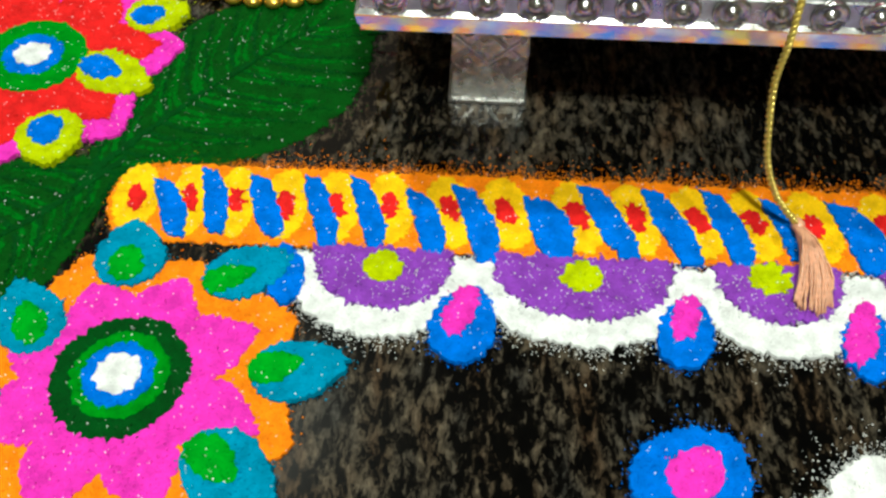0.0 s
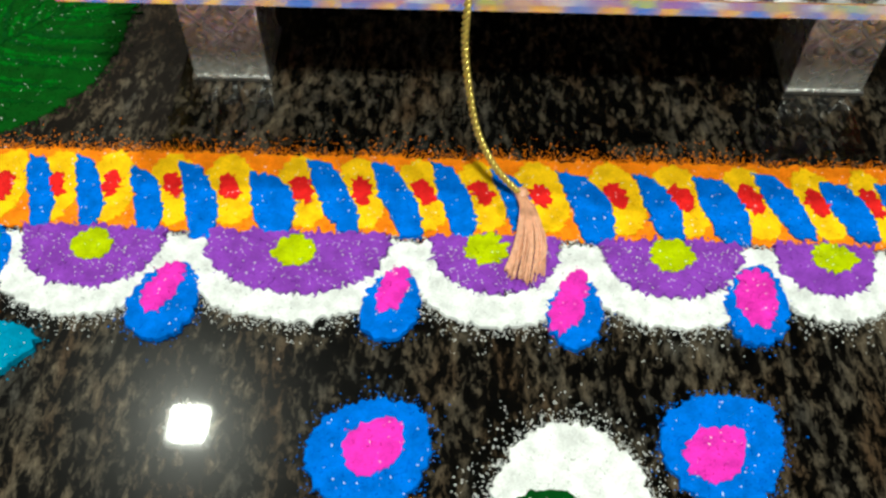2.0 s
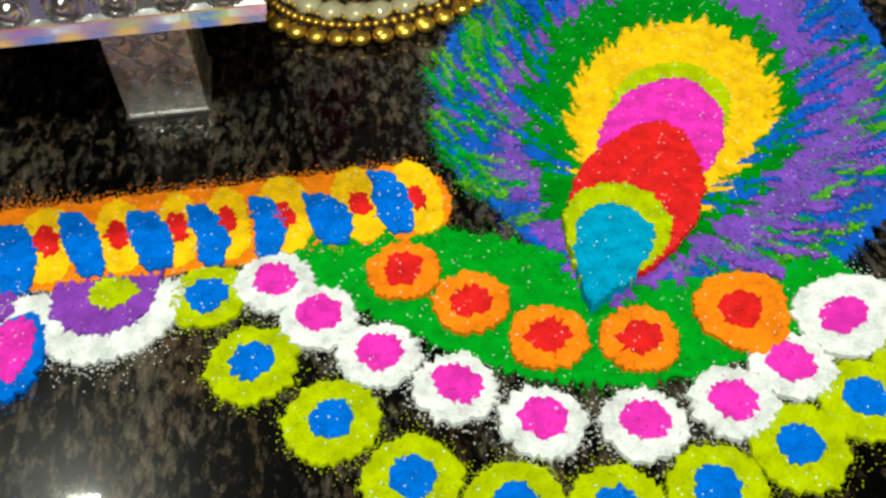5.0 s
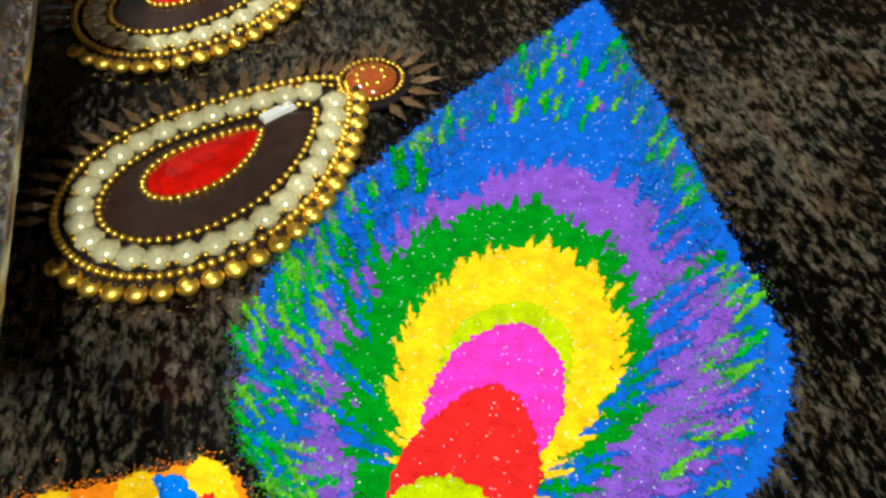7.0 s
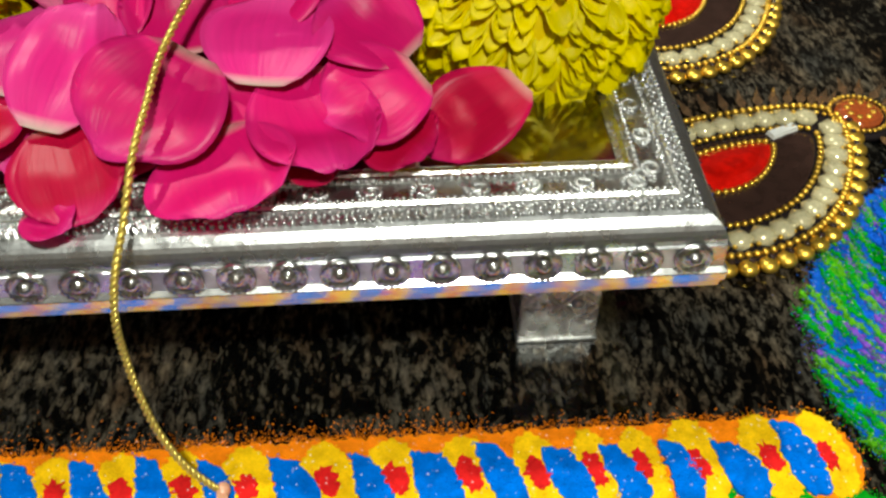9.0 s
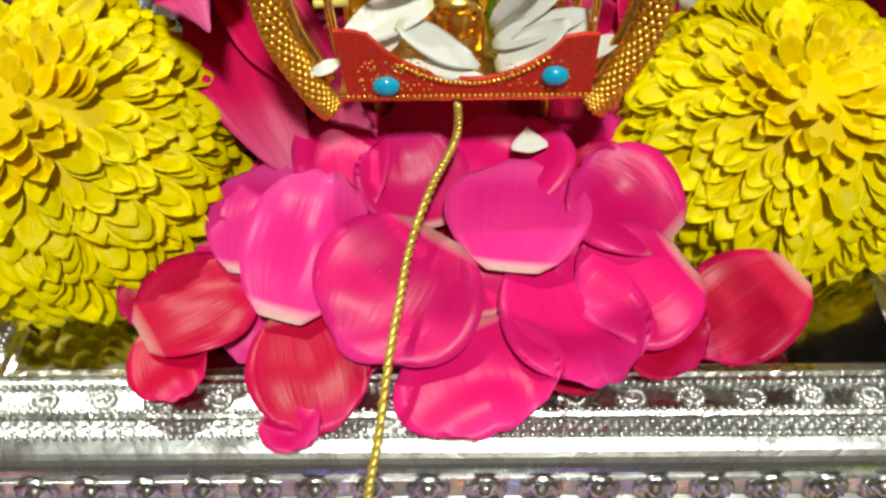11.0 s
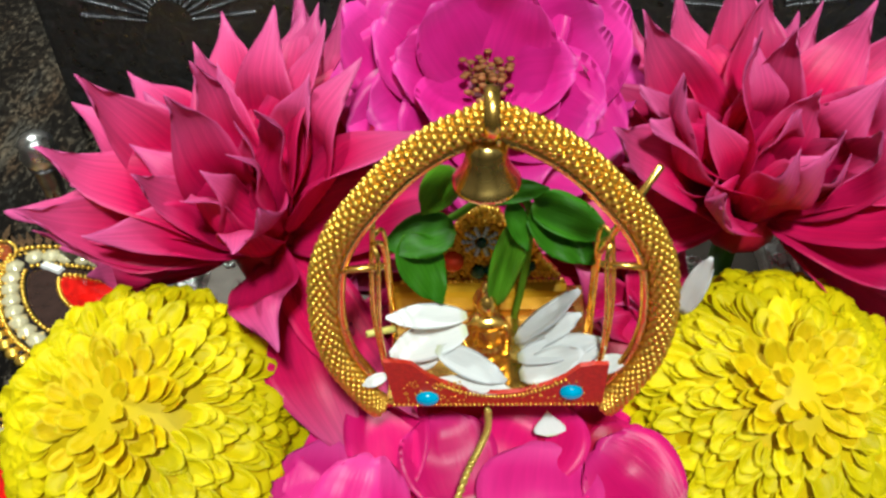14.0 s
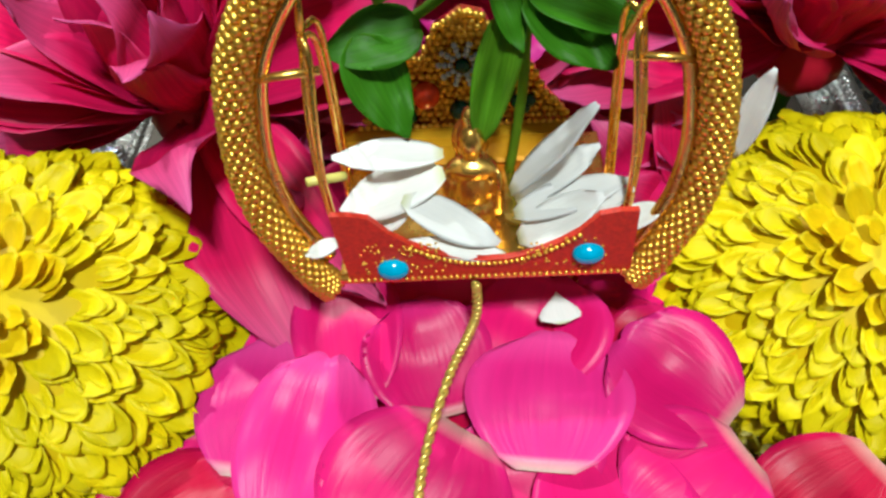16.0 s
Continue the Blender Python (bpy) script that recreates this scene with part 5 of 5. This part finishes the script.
piece("crown_beading", many("crown_beading", BALL1, [(-.0200 + .040 * k / 30, .1022, .1098) for k in range(31)] + rim_line, [0.0008], GOLD_BEAD), cradle)["kind"] = "stuff"
star = [(0.0043 * (q + 1) / 4 * math.cos(a * math.pi / 5), .1022 - 0.0003 * (q == 0), .1232 + 0.0043 * (q + 1) / 4 * math.sin(a * math.pi / 5)) for a in range(10) for q in range(1, 4)]
piece("star_rosette", many("star_rosette", BALL1, star, [0.00068], plain_material("pale_blue_stone", (0.42, 0.50, 0.66), 0.15)), cradle, "pale blue star of stones")["kind"] = "stuff"
for nm, x, z, r, mat in (("green_stone", 0.0, .1232, 0.0014, EMERALD), ("coral_stud", -.0070, .1172, 0.0027, CORAL), ("green_stone", .0110, .1135, 0.0013, EMERALD), ("green_stone", .0095, .1150, 0.0012, EMERALD), ("green_stone", .0122, .1150, 0.0012, EMERALD), ("green_stone", -.0105, .1125, 0.0016, EMERALD), ("green_stone", -.0010, .1135, 0.0019, EMERALD), ("green_stone", .0022, .1140, 0.0016, EMERALD)):
    st = bmesh.new()
    bmesh.ops.create_uvsphere(st, u_segments=14, v_segments=8, radius=r, matrix=Matrix.Translation((x, .1018, z)))
    part(nm, st, mat, cradle)

# ---- tiny golden figure ----
fig = bmesh.new()
for c, r in (((0.0010, .0850, .1195), (0.0025, 0.0026, 0.0036)), ((0.0010, .0850, .1090), (0.0036, 0.0032, 0.0062)), ((0.0010, .0850, .1045), (0.0048, 0.0040, 0.0040)), ((0.0010, .0855, .1232), (0.0015, 0.0016, 0.0030)), ((0.0010, .0850, .1138), (0.0046, 0.0028, 0.0022)),
             ((-0.0034, .0842, .1100), (0.0012, 0.0013, 0.0044)), ((0.0056, .0835, .1085), (0.0011, 0.0012, 0.0056)), ((0.0010, .0872, .1180), (0.0034, 0.0016, 0.0050))):
    bmesh.ops.create_uvsphere(fig, u_segments=18, v_segments=12, radius=1, matrix=Matrix.Translation(c) @ Matrix.Diagonal((*r, 1)))
figure = part("figurine", fig, GOLD)
blend = figure.modifiers.new("blend", "REMESH")
blend.mode, blend.voxel_size, blend.use_smooth_shade = "VOXEL", 0.0004, True
tagged(figure, "tiny seated golden figurine in the cradle", "figurine")

# ---- white petals and basil sprigs in the cradle ----
WPET = [petal_mesh("white_petal", 1.0, 1.0, WHITE_PETAL, c, b, 1.0, 0.95, 0.04, 0, rf, 8, 9, 0.012, k) for k, (c, b, rf) in enumerate(((0.05, 0.05, 0.08), (0.08, -0.06, 0.12), (0.06, 0.09, 0.10)))]
# foot, tip, width
for k, (a, b, wide) in enumerate((((-.0035, .080, .1210), (-.0215, .078, .1222), .0074), ((-.0035, .078, .1185), (-.0215, .076, .1128), .0100), ((-.0105, .0745, .1163), (.0045, .0725, .1068), .0080), ((.0065, .0705, .1058), (-.0105, .0712, .1094), .0046),
                ((-.0095, .0770, .1135), (-.0165, .0750, .1090), .0060), ((.0075, .081, .1110), (.0224, .078, .1305), .0066), ((.0085, .081, .1090), (.0225, .080, .1212), .0070), ((.0080, .0780, .1085), (.0265, .0755, .1178), .0078),
                ((.0085, .0755, .1050), (.0230, .0730, .1163), .0090), ((.0125, .0760, .1065), (.0275, .0740, .1165), .0060), ((.0250, .0755, .1075), (.0325, .0745, .1122), .0052), ((-.0220, .0735, .1082), (-.0278, .0720, .1063), .0034),
                ((.0490, .0950, .1050), (.0538, .0950, .1245), .0066))):
    va, vb = Vector(a), Vector(b)
    size = (vb - va).length
    ob = piece("white_petal", WPET[k % 3], None, "", frame_of(va, vb - va, (prnd.uniform(-.25, .25), -0.45 + prnd.uniform(-.2, .2), 0.9)) @ Matrix.Diagonal((wide * 0.80, size * 1.04, size * 0.7, 1)))
    tagged(ob, "long white chrysanthemum petal tucked into the cradle" if k < 12 else "white chrysanthemum petal stuck beside the dahlia", "petal", "white petals")
BLEAF = [petal_mesh("basil_leaf", 1.0, 1.0, m, 0.12, b, 0.8, 0.95, 0, 0.10, 0.30, 10, 12, 0.012, k) for k, (b, m) in enumerate(((0.10, BASIL), (-0.12, PALE_BASIL), (0.2, BASIL)))]
sprig = thing("basil_sprig", (0.004, 0.095, 0.1024), "green basil sprig lying over the cradle's crown", "sprig")
for a, b, wide, w in (((-.0060, .090, .1385), (-.0212, .086, .1370), .0085, 0), ((-.0165, .088, .1390), (-.0105, .084, .1235), .0090, 2), ((.0080, .089, .1420), (.0025, .083, .1195), .0062, 1), ((.0110, .090, .1450), (.0225, .085, .1330), .0095, 2),
                      ((.0110, .090, .1455), (.0272, .085, .1400), .0080, 0), ((-.0055, .091, .1545), (-.0125, .087, .1455), .0068, 1), ((.0000, .091, .1470), (.0140, .087, .1515), .0050, 0), ((.0060, .089, .1465), (.0095, .085, .1370), .0042, 0)):
    va, vb = Vector(a), Vector(b)
    size = (vb - va).length
    piece("basil_leaf", BLEAF[w], sprig, "", frame_of(va, vb - va, (0.1, -0.65, 0.75)) @ Matrix.Diagonal((wide * 1.1, size * 1.05, size * 0.6, 1)))
tube("stem", smooth_line([(-.012, .090, .1375), (-.005, .092, .1410), (.003, .093, .1460), (.010, .091, .1445), (.0105, .094, .1250), (.008, .097, .1024)], 26), 0.0009, PALE_BASIL, sprig)
tube("stem", smooth_line([(-.020, .079, .1180), (-.026, .076, .1195)], 4), 0.0008, PALE_STEM, sprig)

# ---- golden cord with tassel ----
cord = thing("gold_cord", (-.003, -.012, 0), "twisted gold cord running over the stool to a copper tassel", "cord")
path = smooth_line([(.0010, .0690, .1010), (.0008, .0680, .0945), (-.0010, .0660, .0905), (-.0045, .0600, .0870), (-.0085, .0480, .0830), (-.0105, .0370, .0790), (-.0125, .0250, .0745), (-.0145, .0140, .0660), (-.0165, .0060, .0590), (-.0175, .0015, .0510), (-.0178, .0000, .0410), (-.0166, -.0030, .0310), (-.0142, -.0060, .0200), (-.0096, -.0092, .0110), (-.0036, -.0115, .0045)], 300)
for ph in (0, math.pi):
    strand = []
    for i, p in enumerate(path):
        d = (path[min(i + 1, len(path) - 1)] - path[max(i - 1, 0)]).normalized()
        n1 = (Vector((1, 0, 0)) - d * d.x).normalized()
        n2 = d.cross(n1)
        a = i * 0.95 + ph
        strand.append(p + (n1 * math.cos(a) + n2 * math.sin(a)) * 0.00044)
    tube("strand", strand, 0.00054, CORD_GOLD, cord, 6)
for k in range(90):
    a = prnd.uniform(-1, 1)
    s = prnd.uniform(0.8, 1.15)
    end = Vector((-.0015 + a * 0.0046 * s - 0.001, -.0325 - 0.003 * (1 - a * a) + prnd.uniform(-.002, .002), 0.0012 + prnd.uniform(0, 0.0022)))
    tube("tassel_thread", smooth_line([(-.0035 + prnd.uniform(-.0006, .0006), -.0098, .0032), (-.0012 + a * 0.0020, -.0180, 0.0042 + prnd.uniform(-0.0012, 0.0014)), (-.001 + a * 0.0040, -.0270, 0.0035 + prnd.uniform(-0.0012, 0.001)), end], 8), 0.00028, THREAD, cord, 4)
lathe("tassel_knot", [(0.0004, -0.002), (0.0014, -0.0014), (0.0018, 0), (0.0014, 0.0014), (0.0004, 0.002)], (-.0025, -.0112, .0032), THREAD, cord, 12, "", Matrix.Rotation(radians(80), 4, "X"))

# ---- jewelled paisley ornaments ----
def paisley(s, grow=0.0):
    """A point of the drop outline, tip towards +x; grow pushes it outward."""
    a = 2 * math.pi * s
    L, W = 0.0430 + grow, 0.0300 + grow
    x = L * math.cos(a)
    y = W * math.sin(a) * (0.35 + 0.65 * abs(math.sin(a / 2)) ** 0.9) * 1.12
    bend = 0.010 * max(0, x / 0.043) ** 2
    return Vector((x, y + bend, 0))


orn = thing("paisley_ornament", (0, 0, 0), "black velvet paisley ornament edged with gold beads and red stone", "ornament", "paisley ornaments")


def plate(name, grow, z0, z1, mat, n=60, dx=0.0, scale=1.0):
    pts = [paisley(k / n, grow) * scale + Vector((dx, 0, 0)) for k in range(n)]
    verts = [(p.x, p.y, z0) for p in pts] + [(p.x, p.y, z1) for p in pts] + [(p.x * 0.94 + dx * 0.06, p.y * 0.94, z1 + 0.0003) for p in pts]
    faces = [(r * n + k, r * n + (k + 1) % n, r * n + n + (k + 1) % n, r * n + n + k) for r in range(2) for k in range(n)] + [tuple(range(2 * n, 3 * n))]
    return piece(name, mesh(name, verts, faces, mat), orn)


def spaced(grow, step, z, s0=0.0, s1=1.0, scale=1.0, dx=0.0):
    pts = [paisley(s0 + (s1 - s0) * k / 400, grow) * scale + Vector((dx, 0, 0)) for k in range(401)]
    out, acc = [], 0.0
    for a, b in zip(pts, pts[1:]):
        acc += (b - a).length
        if acc >= step:
            acc = 0.0
            out.append((b.x, b.y, z))
    return out


def bead_trim(grow, step, radii, z, scale=1.0, dx=0.0):
    ob = piece("bead_trim", many("bead_trim", BALL1, spaced(grow, step, z, 0, 1, scale, dx), [radii], GOLD_BEAD), orn)
    ob["kind"] = "stuff"
    return ob


def studs(name, shape, radii, mat, places, smooth):
    me = many(name, shape, [(0, 0, 0)], [radii], mat, smooth)
    for k, p in enumerate(places):
        piece(name, me, orn, "", pose(*p, 0, 0, k * 37))


plate("velvet_base", 0.0030, 0.0, 0.0020, VELVET)
plate("resin_bed", -0.0120, 0.0016, 0.0026, DARK_RESIN, dx=-0.002)
bead_trim(0.0010, 0.0021, (0.0013, 0.0013, 0.0013), 0.0030)
studs("crystal", BALL1, (0.0045, 0.0045, 0.0025), CRYSTAL, spaced(-0.0050, 0.0066, 0.0028), False)
bead_trim(-0.0108, 0.0022, (0.00115, 0.00115, 0.00115), 0.0034, 1.0, -0.0010)
bead_trim(-0.0022, 0.0022, (0.0009, 0.0009, 0.0009), 0.0032)
stone_ring = [Vector((p[0], p[1] * 0.80 + 0.0042, p[2])) for p in spaced(-0.0020, 0.0022, 0.0034, 0, 1, 0.43, -0.0025)]
piece("stone_trim", many("stone_trim", BALL1, [p[:] for p in stone_ring], [0.00120], GOLD_BEAD), orn)["kind"] = "stuff"
gn = 22
gem_rows = ((-0.0040, 0.0022, 1.0), (-0.0040, 0.0036, 0.97), (-0.0040, 0.0052, 0.66), (-0.0040, 0.0058, 0.25))
gem_v = [(p.x * k + -0.0025, p.y * k * 0.80 + 0.0042, z) for g, z, k in gem_rows for p in (paisley(q / gn, g) * 0.43 for q in range(gn))]
gem_f = [(r * gn + q, r * gn + (q + 1) % gn, r * gn + gn + (q + 1) % gn, r * gn + gn + q) for r in range(3) for q in range(gn)] + [tuple(range(3 * gn, 4 * gn))]
piece("red_stone", mesh("red_stone", gem_v, gem_f, RUBY), orn, "faceted red stone")
studs("gold_cup", BALL2, (0.0030, 0.0030, 0.0020), GOLD_BEAD, spaced(0.0052, 0.0058, 0.0022, 0.50, 0.95), True)
studs("cup_stone", BALL1, (0.0012, 0.0012, 0.0009), DARK_RESIN, spaced(0.0040, 0.00572, 0.0040, 0.50, 0.95), True)
SPIKE = mesh("spike_bead", [(0, 0, 0.0014), (0.0017, 0.0040, 0.0018), (0, 0.0040, 0.0036), (-0.0017, 0.0040, 0.0018), (0, 0.0108, 0.0024), (0, 0.0040, 0.0004)],
             [(0, 1, 2), (0, 2, 3), (1, 4, 2), (2, 4, 3), (0, 5, 1), (1, 5, 4), (4, 5, 3), (3, 5, 0)], DARK_LEAF_BEAD)
for k in range(22):
    p = paisley(0.015 + 0.43 * k / 21, 0.0030)
    d = paisley(0.015 + 0.43 * k / 21, 0.0105) - p
    piece("spike_bead", SPIKE, orn, "", pose(p.x, p.y, 0, 0, 0, math.degrees(math.atan2(d.y, d.x)) - 90))
for k in range(9):
    a = radians(-95 + 20 * k)
    piece("spike_bead", SPIKE, orn, "", pose(0.0505 + 0.0105 * math.cos(a), 0.0065 + 0.0105 * math.sin(a), 0, 0, 0, math.degrees(a) - 90))
cc = Vector((0.0505, 0.0065, 0))
lathe("curl_disc", [(0.0115, 0.0), (0.0115, 0.0018), (0.0100, 0.0022)], cc, VELVET, orn, 28)
lathe("amber_stone", [(0.0078, 0.0020), (0.0074, 0.0036), (0.0045, 0.0046), (0.0005, 0.0048)], cc, AMBER, orn, 24, "amber rosette stone")
orn_curl = piece("curl_trim", many("curl_trim", BALL1, [(cc.x + 0.0092 * math.cos(k * 2 * math.pi / 32), cc.y + 0.0092 * math.sin(k * 2 * math.pi / 32), 0.0030) for k in range(32)], [0.0009], GOLD_BEAD), orn)
orn_curl["kind"] = "stuff"
piece("amber_petals", many("amber_petals", BALL1, [(cc.x + 0.0040 * math.cos(k * math.pi / 4), cc.y + 0.0040 * math.sin(k * math.pi / 4), 0.0046) for k in range(8)], [[0.0012, 0.0012, 0.0005]], GOLD_BEAD), orn)
piece("white_chip", mesh("white_chip", [(0.0170 + u, 0.0085 + v, z) for z, k in ((0.0026, 0.0), (0.0042, 0.0004)) for u, v in ((k, k), (0.0105 - k, 0.0005 + k), (0.0100 - k, 0.0036 - k), (k, 0.0038 - k))], [(4, 5, 6, 7), (0, 1, 5, 4), (1, 2, 6, 5), (2, 3, 7, 6), (3, 0, 4, 7)], LENS_WHITE), orn, "small white chip")
orn.scale = (1.07, 1.04, 1)
orn.location = (.1530, .0920, 0)
orn.rotation_euler = (0, 0, radians(23.5))
copy_thing(orn, pose(.1550, .1855, 0, 0, 0, 23.5))
for x, y in ((-.1665, .1085), (-.1685, .2015)):
    c = copy_thing(orn, pose(x, y, 0, 0, 0, -23.5))
    c.scale = (-1.07, 1.04, 1)

# ---- dark silver things behind ----
for x, y in ((-.1780, .2330), (.1500, .2330)):
    post = thing("silver_post", (x, y, 0), "short turned silver post with a knobbed top", "post", "silver posts")
    lathe("shaft", [(0.0080, 0.0), (0.0082, 0.004), (0.0050, 0.008), (0.0042, 0.030), (0.0050, 0.048), (0.0064, 0.050)], (x, y, 0), DARK_SILVER, post, 20)
    lathe("knob", [(0.0050, 0.050), (0.0066, 0.0520), (0.0078, 0.0555), (0.0066, 0.0580), (0.0072, 0.0610), (0.0050, 0.0640), (0.0010, 0.0650)], (x, y, 0), SILVER, post, 20, "bright knob")
screen = thing("silver_screen", (-.01, .345, 0), "dark embossed silver screen standing in the shade", "panel")
sc = bmesh.new()
box_bm(sc, (-.215, .340, 0.0), (.200, .352, .120), 0.003)
part("panel", sc, DARK_SILVER, screen, "", False)
rays = []
for cx in (-.150, .135):
    for k in range(15):
        a = math.pi * (k + 0.5) / 15
        for q in range(20):
            rays.append((cx + (0.012 + 0.0016 * q) * math.cos(a), .3395, .055 + (0.012 + 0.0016 * q) * math.sin(a)))
for k in range(150):
    rays.append((-.212 + .409 * k / 149, .3395, .113)), rays.append((-.212 + .409 * k / 149, .3395, .108))
piece("relief", many("relief", BALL1, rays, [0.0014], DARK_SILVER), screen, "raised rays and beading")


# ---- loose grains ----
OCTA = (np.array([(1, 0, 0), (-1, 0, 0), (0, 1, 0), (0, -1, 0), (0, 0, 1), (0, 0, -0.6)], float),
        np.array([(0, 2, 4), (2, 1, 4), (1, 3, 4), (3, 0, 4), (2, 0, 5), (1, 2, 5), (3, 1, 5), (0, 3, 5)]))
for col, lots in GRAINS.items():
    pts = np.vstack(lots)
    size = rng.uniform(0.00012, 0.00030, (len(pts), 1)) * rng.uniform(0.7, 1.3, (len(pts), 3))
    g = new("powder_grains", many("powder_grains", OCTA, pts, size, POW[col], False, rng.uniform(0, 6.3, len(pts))))
    tagged(g, "loose " + col.replace("_", " ") + " powder grains scattered on the floor", "powder", "", "stuff")
